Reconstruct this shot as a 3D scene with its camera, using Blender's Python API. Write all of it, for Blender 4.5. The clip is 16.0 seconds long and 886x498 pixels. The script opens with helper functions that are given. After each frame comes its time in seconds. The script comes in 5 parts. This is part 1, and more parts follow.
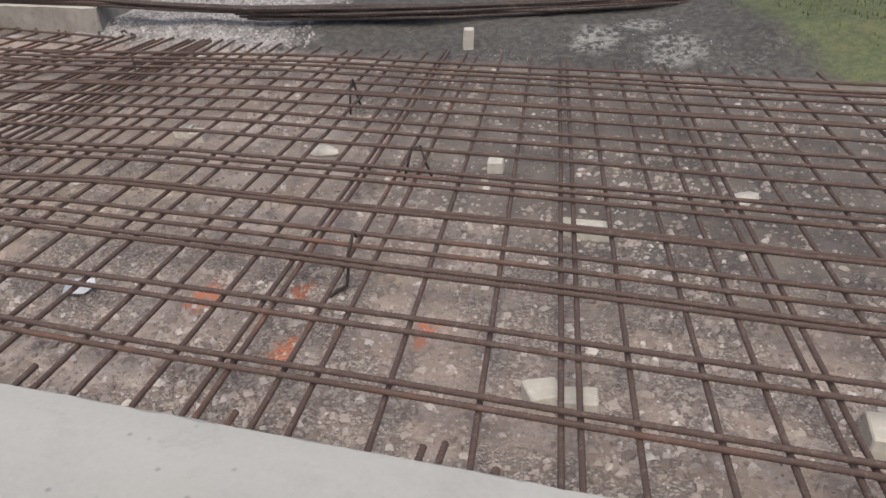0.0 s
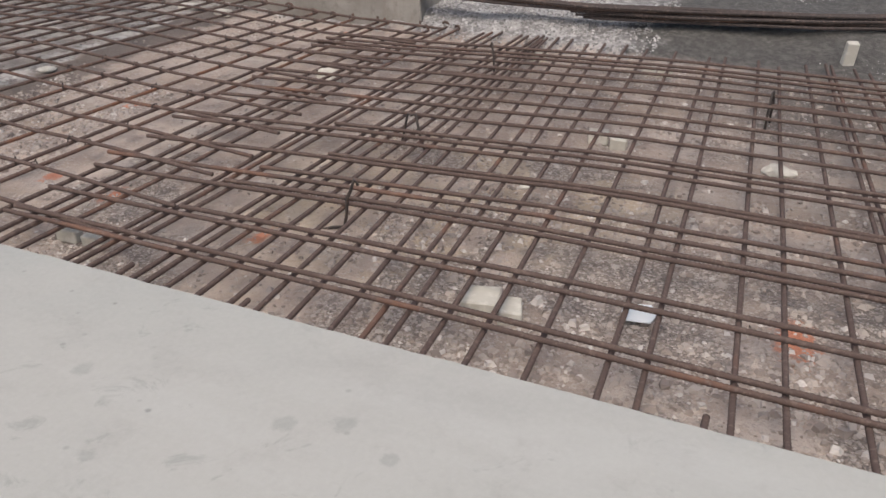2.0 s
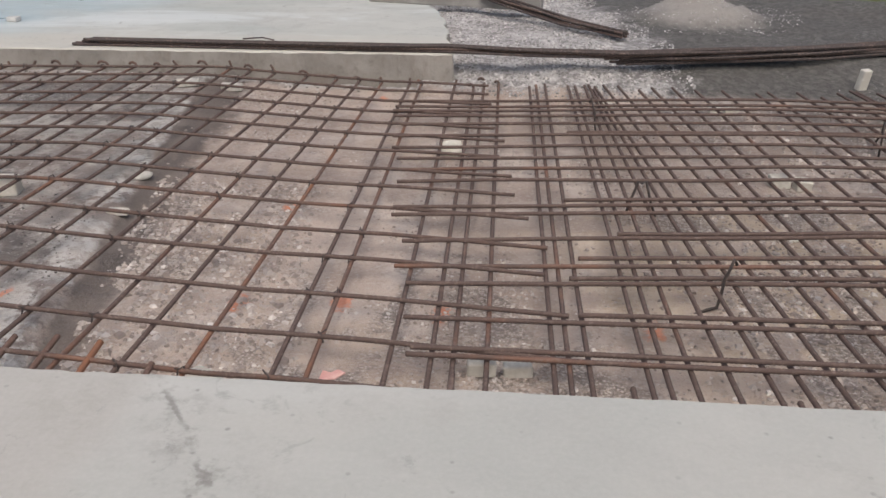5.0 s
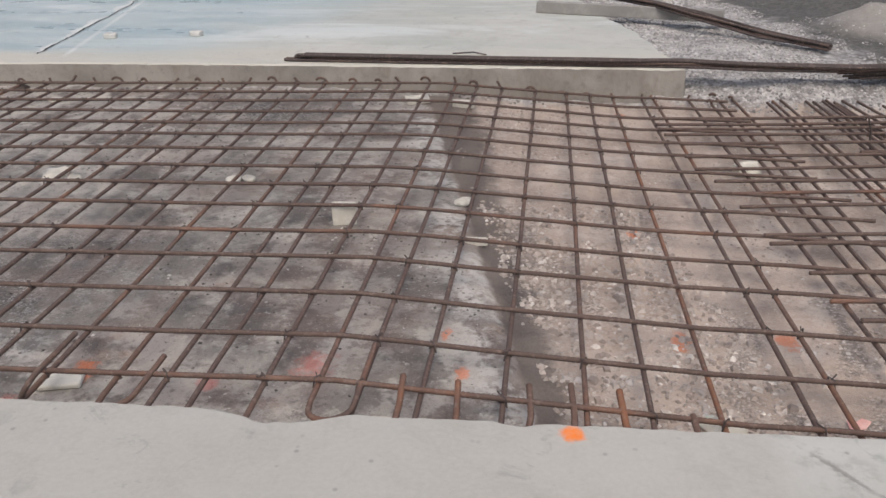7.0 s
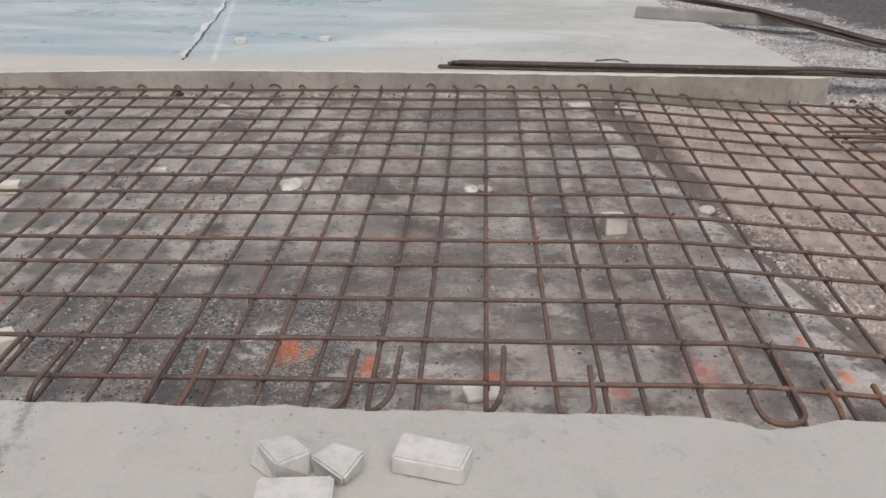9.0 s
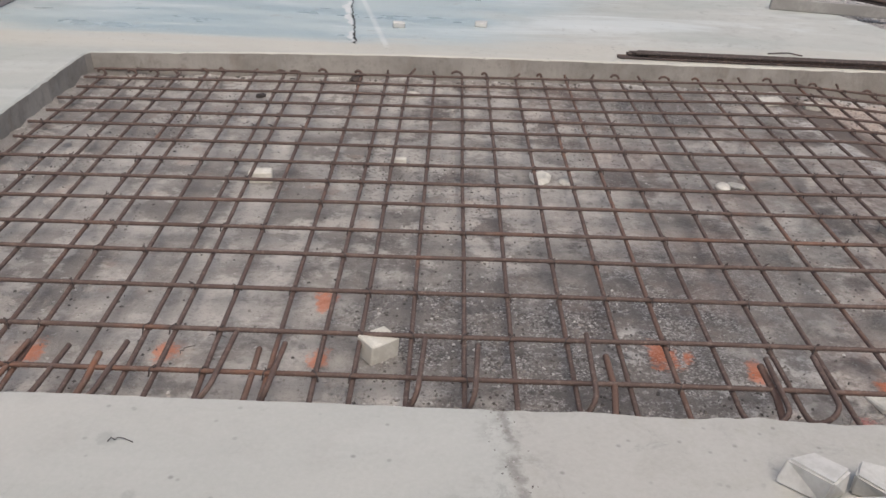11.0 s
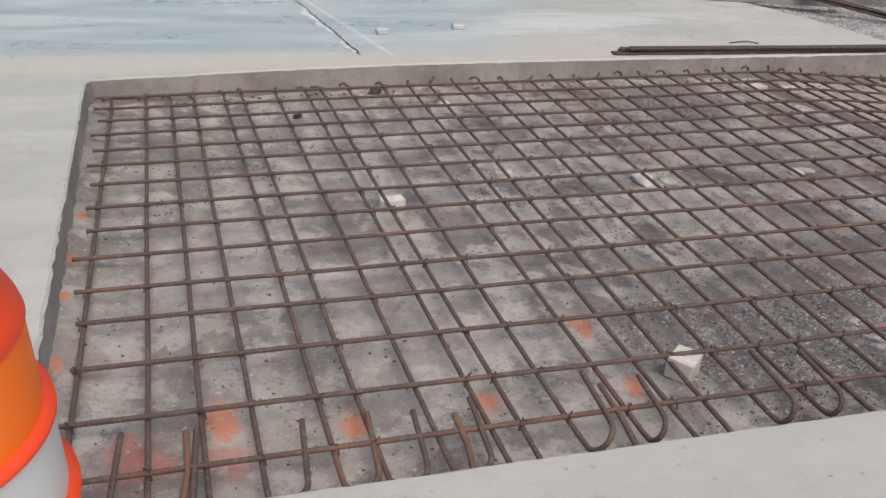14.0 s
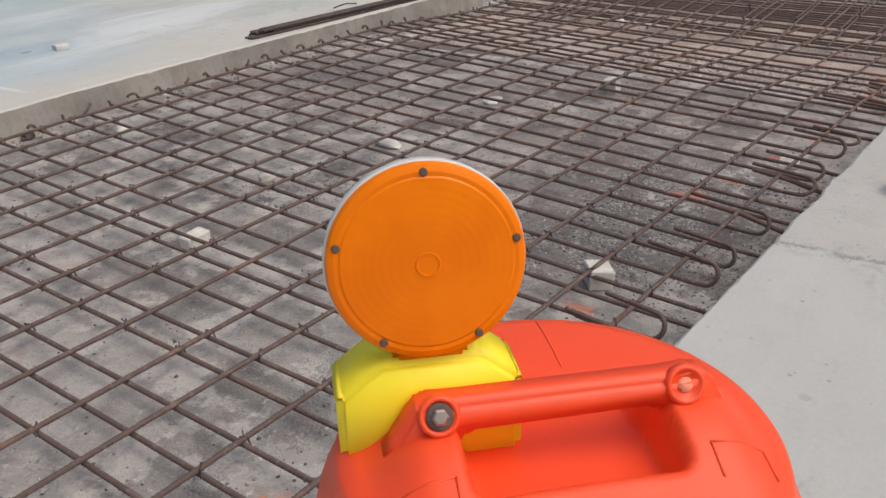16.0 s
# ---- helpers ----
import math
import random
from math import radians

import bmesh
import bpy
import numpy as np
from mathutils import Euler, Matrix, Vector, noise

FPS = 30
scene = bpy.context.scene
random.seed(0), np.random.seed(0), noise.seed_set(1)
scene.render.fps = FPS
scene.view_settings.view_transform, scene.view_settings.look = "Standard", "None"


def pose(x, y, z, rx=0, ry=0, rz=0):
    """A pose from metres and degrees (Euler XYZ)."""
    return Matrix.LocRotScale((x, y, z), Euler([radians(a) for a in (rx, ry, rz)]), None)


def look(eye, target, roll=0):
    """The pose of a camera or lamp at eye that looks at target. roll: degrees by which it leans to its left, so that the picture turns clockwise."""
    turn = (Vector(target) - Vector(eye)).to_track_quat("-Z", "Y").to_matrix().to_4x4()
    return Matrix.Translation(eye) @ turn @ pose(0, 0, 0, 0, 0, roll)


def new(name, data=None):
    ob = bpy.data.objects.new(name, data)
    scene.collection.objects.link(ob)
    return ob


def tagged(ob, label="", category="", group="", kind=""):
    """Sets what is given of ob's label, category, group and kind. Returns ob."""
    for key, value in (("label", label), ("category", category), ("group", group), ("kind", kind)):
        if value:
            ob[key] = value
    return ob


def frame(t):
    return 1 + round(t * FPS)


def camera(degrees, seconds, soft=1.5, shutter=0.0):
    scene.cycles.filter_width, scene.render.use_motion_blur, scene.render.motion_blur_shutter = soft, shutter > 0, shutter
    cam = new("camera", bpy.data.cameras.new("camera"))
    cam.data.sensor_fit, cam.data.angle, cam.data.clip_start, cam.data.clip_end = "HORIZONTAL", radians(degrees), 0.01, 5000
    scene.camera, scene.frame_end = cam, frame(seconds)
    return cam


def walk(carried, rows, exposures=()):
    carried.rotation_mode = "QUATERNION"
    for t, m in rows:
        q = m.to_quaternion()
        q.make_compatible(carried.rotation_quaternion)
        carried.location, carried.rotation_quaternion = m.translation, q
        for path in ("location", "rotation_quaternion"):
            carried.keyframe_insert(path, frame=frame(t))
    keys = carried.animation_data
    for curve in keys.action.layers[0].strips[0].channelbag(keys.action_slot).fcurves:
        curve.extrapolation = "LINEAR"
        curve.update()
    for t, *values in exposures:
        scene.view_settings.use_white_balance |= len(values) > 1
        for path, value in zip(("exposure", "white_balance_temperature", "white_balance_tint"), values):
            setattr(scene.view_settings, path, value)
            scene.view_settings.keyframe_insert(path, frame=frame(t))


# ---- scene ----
cam = camera(55.1, 16.0)
PATH = [
    (0, (8.258, -1.333, 1.223), (7.701, 0.362, 0.319), -2.0),
    (0.5, (7.816, -1.326, 1.176), (7.133, 0.306, 0.242), -1.6),
    (1, (7.408, -1.359, 1.164), (6.753, 0.291, 0.242), 0.5),
    (1.5, (6.993, -1.467, 1.181), (6.202, 0.132, 0.277), -0.5),
    (2, (6.548, -1.538, 1.133), (5.792, 0.084, 0.241), 0.0),
    (2.5, (6.189, -1.604, 1.11), (5.598, 0.097, 0.241), 0.8),
    (3, (5.811, -1.7, 1.158), (5.345, 0.043, 0.294), 0.8),
    (3.2, (5.655, -1.729, 1.176), (5.223, 0.012, 0.291), 0.5),
    (5.3, (3.857, -1.954, 1.329), (3.722, -0.134, 0.51), 0.5),
    (5.5, (3.678, -1.955, 1.33), (3.548, -0.125, 0.535), 0.9),
    (6, (3.229, -1.907, 1.328), (3.056, -0.059, 0.581), 0.9),
    (6.5, (2.811, -1.886, 1.345), (2.634, -0.058, 0.553), 0.5),
    (7, (2.42, -1.883, 1.362), (2.268, -0.071, 0.529), -0.2),
    (7.5, (2.0, -1.907, 1.383), (1.941, -0.074, 0.586), 0.9),
    (8, (1.56, -1.997, 1.411), (1.496, -0.17, 0.599), 0.7),
    (8.2, (1.437, -2.08, 1.446), (1.352, -0.259, 0.624), 0.1),
    (10.3, (-0.125, -2.075, 1.515), (-0.043, -0.277, 0.643), 2.2),
    (10.5, (-0.258, -2.052, 1.497), (-0.206, -0.255, 0.619), 2.0),
    (11, (-0.575, -2.013, 1.512), (-0.565, -0.223, 0.621), 2.4),
    (11.5, (-0.855, -1.945, 1.497), (-0.804, -0.174, 0.57), 3.7),
    (12, (-1.142, -1.857, 1.489), (-1.066, -0.083, 0.567), 4.3),
    (12.5, (-1.501, -1.84, 1.515), (-1.414, -0.049, 0.63), 4.1),
    (13, (-1.835, -1.858, 1.563), (-1.684, -0.086, 0.648), 3.6),
    (13.5, (-2.104, -1.829, 1.592), (-1.843, -0.082, 0.654), 2.6),
    (14, (-2.359, -1.695, 1.553), (-1.856, 0.021, 0.658), 3.3),
    (14.5, (-2.67, -1.537, 1.523), (-1.976, 0.116, 0.637), 2.7),
    (15, (-3.004, -1.298, 1.533), (-2.102, 0.242, 0.631), 0.7),
    (15.5, (-3.24, -1.082, 1.496), (-2.032, 0.206, 0.557), 0.2),
    (16, (-3.471, -0.832, 1.47), (-2.075, 0.282, 0.569), -1.0),
]
walk(cam, [(t, look(eye, target, roll)) for t, eye, target, roll in PATH])

# ---- light ----
scene.view_settings.exposure = 0.03
world = bpy.data.worlds.new("sky")
scene.world = world
world.use_nodes = True
sky = world.node_tree.nodes.new("ShaderNodeTexSky")
sky.sky_type, sky.sun_disc = 'NISHITA', False
sky.sun_elevation, sky.sun_rotation = radians(60), radians(169)
sky.air_density, sky.dust_density, sky.ozone_density = 1.0, 6.0, 0.6
world.node_tree.links.new(sky.outputs[0], world.node_tree.nodes["Background"].inputs[0])
world.node_tree.nodes["Background"].inputs[1].default_value = 0.125
sun_data = bpy.data.lights.new("sun", 'SUN')
sun_data.energy, sun_data.angle, sun_data.color = 1.0, radians(60), (1.0, 0.955, 0.91)
sun = new("sun", sun_data)
sun.matrix_world = look((1.0, -5.0, 9.0), (0, 0, 0))


# ---- materials ----
class Nodes:
    """A short way to write node materials; places are in metres of the object's own space."""

    def __init__(self, name):
        self.m = bpy.data.materials.new(name)
        self.m.use_nodes = True
        self.t = self.m.node_tree
        self.p = self.t.nodes["Principled BSDF"]
        self.co = self.t.nodes.new("ShaderNodeTexCoord").outputs["Object"]

    def n(self, kind, feature=None, operation=None, interpolation_type=None, data_type=None, blend_type=None):
        node = self.t.nodes.new(kind)
        if feature:
            node.feature = feature
        if operation:
            node.operation = operation
        if interpolation_type:
            node.interpolation_type = interpolation_type
        if data_type:
            node.data_type = data_type
        if blend_type:
            node.blend_type = blend_type
        return node

    def put(self, socket, v):
        if isinstance(v, bpy.types.NodeSocket):
            self.t.links.new(v, socket)
        else:
            socket.default_value = v

    def noise(self, scale, detail=4.0, rough=0.55, at=None, stretch=None, warp=0.0):
        node = self.n("ShaderNodeTexNoise")
        src = at or self.co
        if stretch:
            mp = self.n("ShaderNodeMapping")
            self.put(mp.inputs[0], src)
            mp.inputs["Scale"].default_value = stretch
            src = mp.outputs[0]
        self.put(node.inputs["Vector"], src)
        node.inputs["Scale"].default_value = scale
        node.inputs["Detail"].default_value = detail
        node.inputs["Roughness"].default_value = rough
        node.inputs["Distortion"].default_value = warp
        return node.outputs["Fac"]

    def cells(self, scale, feature='F1', out="Distance"):
        node = self.n("ShaderNodeTexVoronoi", feature=feature)
        self.put(node.inputs["Vector"], self.co)
        node.inputs["Scale"].default_value = scale
        return node.outputs[out]

    def step(self, v, a, b):
        node = self.n("ShaderNodeMapRange", interpolation_type='SMOOTHSTEP')
        self.put(node.inputs[0], v)
        node.inputs[1].default_value, node.inputs[2].default_value = a, b
        return node.outputs[0]

    def math(self, op, a, b=0.0, c=0.0):
        node = self.n("ShaderNodeMath", operation=op)
        for s, v in zip(node.inputs, (a, b, c)):
            self.put(s, v)
        return node.outputs[0]

    def mix(self, f, a, b, blend='MIX'):
        node = self.n("ShaderNodeMix", data_type='RGBA', blend_type=blend)
        self.put(node.inputs[0], f)
        for s, v in ((node.inputs[6], a), (node.inputs[7], b)):
            self.put(s, (*v, 1) if isinstance(v, tuple) else v)
        return node.outputs[2]

    def xyz(self):
        node = self.n("ShaderNodeSeparateXYZ")
        self.put(node.inputs[0], self.co)
        return node.outputs

    def spot(self, x, y, r, ragged, long=1.0):
        """1 near (x, y) in plan and 0 past r, with a ragged rim."""
        node = self.n("ShaderNodeVectorMath", operation='DISTANCE')
        flat = self.n("ShaderNodeVectorMath", operation='MULTIPLY')
        self.put(flat.inputs[0], self.co)
        flat.inputs[1].default_value = (1, 1 / long, 0)
        self.put(node.inputs[0], flat.outputs[0])
        node.inputs[1].default_value = (x, y / long, 0)
        d = self.math('ADD', self.math('DIVIDE', node.outputs["Value"], r), ragged)
        return self.step(d, 1.0, 0.45)

    def bump(self, height, strength, distance, under=None):
        node = self.n("ShaderNodeBump")
        node.inputs["Strength"].default_value, node.inputs["Distance"].default_value = strength, distance
        self.put(node.inputs["Height"], height)
        if under:
            self.put(node.inputs["Normal"], under)
        return node.outputs[0]

    def done(self, colour, rough=0.8, normal=None, metal=0.0, **more):
        self.put(self.p.inputs["Base Color"], (*colour, 1) if isinstance(colour, tuple) else colour)
        self.put(self.p.inputs["Roughness"], rough)
        self.put(self.p.inputs["Metallic"], metal)
        if normal:
            self.put(self.p.inputs["Normal"], normal)
        for k, v in more.items():
            self.put(self.p.inputs[k.replace("_", " ")], v)
        return self.m


ORANGE = (0.75, 0.19, 0.05)


def pavement_material():
    w = Nodes("pavement_concrete")
    x, y, z = w.xyz()
    big, mid, fine = w.noise(0.55, 5, 0.6, warp=0.6), w.noise(2.6, 6, 0.62), w.noise(60, 4, 0.7)
    streak = w.noise(1.3, 5, 0.6, stretch=(0.35, 2.2, 1))
    c = w.mix(w.step(big, 0.35, 0.68), (0.385, 0.41, 0.385), (0.48, 0.485, 0.45))
    c = w.mix(w.math('MULTIPLY', w.step(streak, 0.48, 0.72), 0.6), c, (0.56, 0.575, 0.55))
    c = w.mix(w.math('MULTIPLY', w.step(mid, 0.50, 0.70), 0.3), c, (0.34, 0.355, 0.34))
    c = w.mix(w.math('MULTIPLY', w.step(w.noise(0.9, 6, 0.7, warp=1.5), 0.50, 0.66), 0.3), c, (0.34, 0.345, 0.33))
    c = w.mix(w.math('MULTIPLY', w.step(w.noise(5.5, 6, 0.7), 0.50, 0.70), 0.4), c, (0.31, 0.30, 0.28))
    # the rougher pour between two joints beside the pit
    rim = w.math('MULTIPLY_ADD', mid, 0.35, -0.17)
    worn = w.math('MULTIPLY', w.step(w.math('ADD', x, rim), -0.38, -0.34), w.step(w.math('ADD', x, rim), 3.22, 3.05))
    worn = w.math('MULTIPLY', worn, w.step(y, 0.3, 0.1))
    grit = w.math('MULTIPLY', worn, w.step(w.noise(9, 6, 0.7), 0.5, 0.75))
    c = w.mix(w.math('MULTIPLY', worn, 0.55), c, (0.385, 0.358, 0.322))
    blotch = w.math('MULTIPLY', worn, w.step(w.noise(3.6, 6, 0.72, warp=0.8), 0.50, 0.64))
    c = w.mix(w.math('MULTIPLY', blotch, 0.4), c, (0.30, 0.285, 0.245))
    c = w.mix(w.math('MULTIPLY', grit, 0.45), c, (0.27, 0.255, 0.19))
    # the near slab is a little warmer and duller
    c = w.mix(w.math('MULTIPLY', w.step(y, 0.3, 0.1), 0.45), c, (0.435, 0.428, 0.402))
    # the damp stretch behind the pit and beside the barrier
    lean = w.math('ADD', w.math('ADD', w.math('MULTIPLY', x, 0.62), w.math('MULTIPLY', big, 1.6)), w.math('MULTIPLY', y, -0.16))
    damp_sky = w.math('MULTIPLY', w.step(lean, 0.45, -0.45), w.step(w.math('ADD', y, w.math('MULTIPLY', streak, 0.8)), 4.75, 5.3))
    pool_sky = w.math('MULTIPLY', damp_sky, w.step(streak, 0.40, 0.56))
    cream = w.math('MULTIPLY', w.step(y, 3.9, 4.2), w.step(w.math('ADD', y, w.math('MULTIPLY', streak, 0.6)), 5.4, 4.9))
    c = w.mix(w.math('MULTIPLY', cream, 0.6), c, (0.54, 0.51, 0.445))
    # the wet film's blue sky reflection is put into its base colour
    c = w.mix(w.math('MULTIPLY', damp_sky, 0.75), c, (0.43, 0.52, 0.54))
    c = w.mix(w.math('MULTIPLY', pool_sky, 0.5), c, (0.30, 0.40, 0.43))
    # milky pale streaks across the slab behind the pit, and the pale line of a sealed joint
    milk = w.math('MULTIPLY', w.step(w.noise(0.9, 5, 0.6, stretch=(0.5, 1.6, 1), warp=0.5), 0.50, 0.64), w.step(y, 4.6, 5.2))
    c = w.mix(w.math('MULTIPLY', milk, 0.55), c, (0.66, 0.70, 0.70))
    seal = w.math('ABSOLUTE', w.math('ADD', x, w.math('MULTIPLY_ADD', y, 0.19, 0.19)))
    c = w.mix(w.math('MULTIPLY', w.math('MULTIPLY', w.step(seal, 0.035, 0.008), w.step(y, 4.3, 4.6)), 0.6), c, (0.68, 0.70, 0.68))
    # dark pocks, dirt smears and two joints
    pock = w.math('MULTIPLY', w.step(w.cells(16), 0.16, 0.05), w.step(w.noise(3.1, 3), 0.46, 0.56))
    c = w.mix(w.math('MULTIPLY', pock, 0.55), c, (0.15, 0.145, 0.135))
    smear = w.math('MULTIPLY', w.step(w.noise(6.0, 6, 0.7, warp=1.0), 0.57, 0.68), w.step(w.noise(1.1, 2), 0.44, 0.56))
    c = w.mix(w.math('MULTIPLY', smear, 0.45), c, (0.22, 0.22, 0.205))
    wig = w.math('ADD', w.noise(3.0, 5, 0.6), w.math('MULTIPLY', w.noise(14, 4, 0.7), 0.4))
    for x0, slope, wide in ((-0.38, -0.10, 0.024), (3.13, -0.72, 0.018)):
        d = w.math('ABSOLUTE', w.math('ADD', w.math('SUBTRACT', x, x0), w.math('ADD', w.math('MULTIPLY', y, -slope), w.math('MULTIPLY_ADD', wig, 0.20, -0.14))))
        near = w.step(y, 0.1, 0.05)
        halo = w.math('MULTIPLY', w.step(d, 0.16, 0.0), w.math('MULTIPLY', near, w.step(w.noise(11, 5, 0.7), 0.48, 0.66)))
        c = w.mix(w.math('MULTIPLY', halo, 0.5), c, (0.20, 0.19, 0.17))
        line = w.math('MULTIPLY', w.step(d, wide, wide * 0.2), w.math('MULTIPLY', near, w.step(w.noise(9, 3), 0.36, 0.54)))
        c = w.mix(w.math('MULTIPLY', line, 0.65), c, (0.16, 0.15, 0.135))
    rag = w.math('MULTIPLY_ADD', w.noise(40, 4), 0.9, -0.45)
    blot = w.math('MULTIPLY_ADD', w.noise(24, 5, 0.7), 1.8, -0.9)
    for sx, sy, r in ((-1.45, -0.20, 0.09), (5.63, -0.37, 0.08), (5.75, -0.32, 0.08), (5.09, -0.40, 0.08), (5.33, -0.62, 0.06), (5.89, -0.38, 0.06), (-1.32, -0.41, 0.06)):
        c = w.mix(w.math('MULTIPLY', w.spot(sx, sy, 0.42 * r, blot), 0.32), c, (0.20, 0.20, 0.19))
    c = w.mix(w.spot(2.605, -0.05, 0.042, rag), c, (0.85, 0.22, 0.03))
    c = w.mix(w.math('MULTIPLY', w.step(fine, 0.30, 0.75), 0.18), c, (0.60, 0.60, 0.57))
    h = w.math('ADD', w.math('MULTIPLY', fine, 0.3), w.math('MULTIPLY', mid, 0.7))
    r = w.math('SUBTRACT', w.math('MULTIPLY_ADD', mid, 0.22, 0.62), w.math('ADD', w.math('MULTIPLY', damp_sky, 0.18), w.math('MULTIPLY', pool_sky, 0.26)))
    return w.done(c, r, w.bump(h, 0.35, 0.006))


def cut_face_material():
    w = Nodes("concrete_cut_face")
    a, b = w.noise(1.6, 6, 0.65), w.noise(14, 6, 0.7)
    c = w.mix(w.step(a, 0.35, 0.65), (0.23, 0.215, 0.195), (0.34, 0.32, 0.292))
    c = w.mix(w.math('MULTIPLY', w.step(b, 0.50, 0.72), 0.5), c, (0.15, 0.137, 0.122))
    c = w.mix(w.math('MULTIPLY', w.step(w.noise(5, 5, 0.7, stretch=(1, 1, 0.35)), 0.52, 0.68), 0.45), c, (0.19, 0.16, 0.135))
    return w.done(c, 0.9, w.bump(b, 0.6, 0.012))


def ground_material():
    """Old base concrete, sandy fill, loose gravel and grass in one sheet, each where it lies in plan."""
    w = Nodes("ground_layers")
    x, y, z = w.xyz()
    rag = w.math('MULTIPLY_ADD', w.noise(5, 5, 0.65), 1.0, -0.5)
    n1, n2, n3, n4 = w.noise(1.1, 6, 0.62, warp=0.7), w.noise(4.2, 6, 0.66), w.noise(19, 6, 0.72), w.noise(110, 3, 0.7)
    soft = w.noise(2.3, 5, 0.7)
    # old base: pale worn concrete with dark stained stretches
    base = w.mix(w.step(n1, 0.38, 0.60), (0.225, 0.207, 0.191), (0.395, 0.374, 0.346))
    base = w.mix(w.math('MULTIPLY', w.step(n2, 0.49, 0.57), 0.8), base, (0.50, 0.475, 0.44))
    dirty = w.math('MULTIPLY_ADD', w.step(w.math('ADD', x, rag), -2.0, -0.5), 0.65, 0.35)
    base = w.mix(w.math('MULTIPLY', w.math('MULTIPLY', w.step(soft, 0.52, 0.62), dirty), 0.85), base, (0.115, 0.097, 0.09))
    base = w.mix(w.math('MULTIPLY', w.math('MULTIPLY', w.step(n3, 0.53, 0.64), dirty), 0.65), base, (0.11, 0.103, 0.095))
    base = w.mix(w.math('MULTIPLY', w.step(w.noise(3.3, 4, 0.6), 0.60, 0.70), 0.35), base, (0.30, 0.19, 0.14))
    base = w.mix(w.math('MULTIPLY', w.math('MULTIPLY', w.step(w.noise(26, 5, 0.75), 0.60, 0.66), w.step(soft, 0.48, 0.60)), 0.75), base, (0.60, 0.585, 0.56))
    base = w.mix(w.math('MULTIPLY', w.step(w.noise(64, 4, 0.8), 0.55, 0.66), 0.45), base, (0.11, 0.10, 0.093))
    base = w.mix(w.math('MULTIPLY', w.step(w.noise(75, 4, 0.8), 0.58, 0.68), 0.45), base, (0.58, 0.56, 0.535))
    # the charred, gritty stretches
    burn = w.math('MULTIPLY_ADD', w.noise(4, 5, 0.65), 1.6, -0.8)
    char = w.math('ADD', w.spot(0.08, 0.62, 0.75, burn), w.math('ADD', w.spot(-0.55, 0.75, 0.5, burn), w.math('ADD', w.spot(0.9, 3.7, 0.55, burn), w.math('MULTIPLY', w.spot(0.55, 1.2, 0.7, burn), 0.45))))
    char = w.math('MINIMUM', char, 1.0)
    stain = w.math('MULTIPLY', w.spot(1.35, 2.4, 1.25, burn, 1.6), w.step(w.noise(3.4, 6, 0.7, warp=0.8), 0.42, 0.58))
    base = w.mix(w.math('MULTIPLY', stain, 0.45), base, (0.12, 0.112, 0.10))
    base = w.mix(w.math('MULTIPLY', char, 0.58), base, (0.075, 0.066, 0.063))
    speck = w.math('MULTIPLY', char, w.math('MULTIPLY', w.step(w.noise(34, 6, 0.8), 0.53, 0.58), w.step(n2, 0.38, 0.52)))
    base = w.mix(w.math('MULTIPLY', speck, 0.7), base, (0.58, 0.565, 0.545))
    powder = w.math('ADD', w.spot(0.56, 0.36, 0.22, rag), w.math('ADD', w.spot(0.70, 0.53, 0.16, rag), w.spot(0.22, 0.62, 0.22, rag)))
    powder = w.math('MULTIPLY', w.math('MINIMUM', powder, 1.0), w.step(w.noise(15, 6, 0.75), 0.48, 0.58))
    base = w.mix(w.math('MULTIPLY', powder, 0.7), base, (0.62, 0.60, 0.575))
    rusty = w.math('MULTIPLY', w.step(w.math('ADD', x, rag), -0.6, 0.4), w.step(w.noise(2.0, 5, 0.65), 0.44, 0.62))
    base = w.mix(w.math('MULTIPLY', rusty, 0.22), base, (0.26, 0.155, 0.125))
    # sandy fill
    sand = w.mix(w.step(n1, 0.36, 0.64), (0.37, 0.298, 0.252), (0.50, 0.415, 0.355))
    sand = w.mix(w.math('MULTIPLY', w.step(n2, 0.50, 0.62), 0.65), sand, (0.56, 0.50, 0.455))
    sand = w.mix(w.math('MULTIPLY', w.step(soft, 0.53, 0.66), 0.5), sand, (0.30, 0.235, 0.20))
    sand = w.mix(w.math('MULTIPLY', w.step(n3, 0.54, 0.66), 0.5), sand, (0.24, 0.19, 0.165))
    mud = w.step(w.math('ADD', w.noise(0.9, 4, 0.6), w.math('MULTIPLY', w.step(x, 5.2, 8.0), 0.07)), 0.54, 0.66)
    sand = w.mix(w.math('MULTIPLY', mud, 0.45), sand, (0.22, 0.18, 0.16))
    ochre = w.math('MULTIPLY', w.spot(5.2, 1.5, 1.1, rag), w.step(n2, 0.40, 0.58))
    sand = w.mix(w.math('MULTIPLY', ochre, 0.45), sand, (0.50, 0.40, 0.25))
    sand = w.mix(w.math('MULTIPLY', w.step(w.noise(48, 5, 0.8), 0.54, 0.60), 0.55), sand, (0.56, 0.52, 0.48))
    sand = w.mix(w.math('MULTIPLY', w.step(w.noise(1.7, 3), 0.56, 0.66), 0.35), sand, (0.42, 0.33, 0.25))
    sand = w.mix(w.math('MULTIPLY', w.step(w.noise(70, 4, 0.8), 0.56, 0.66), 0.4), sand, (0.17, 0.14, 0.125))
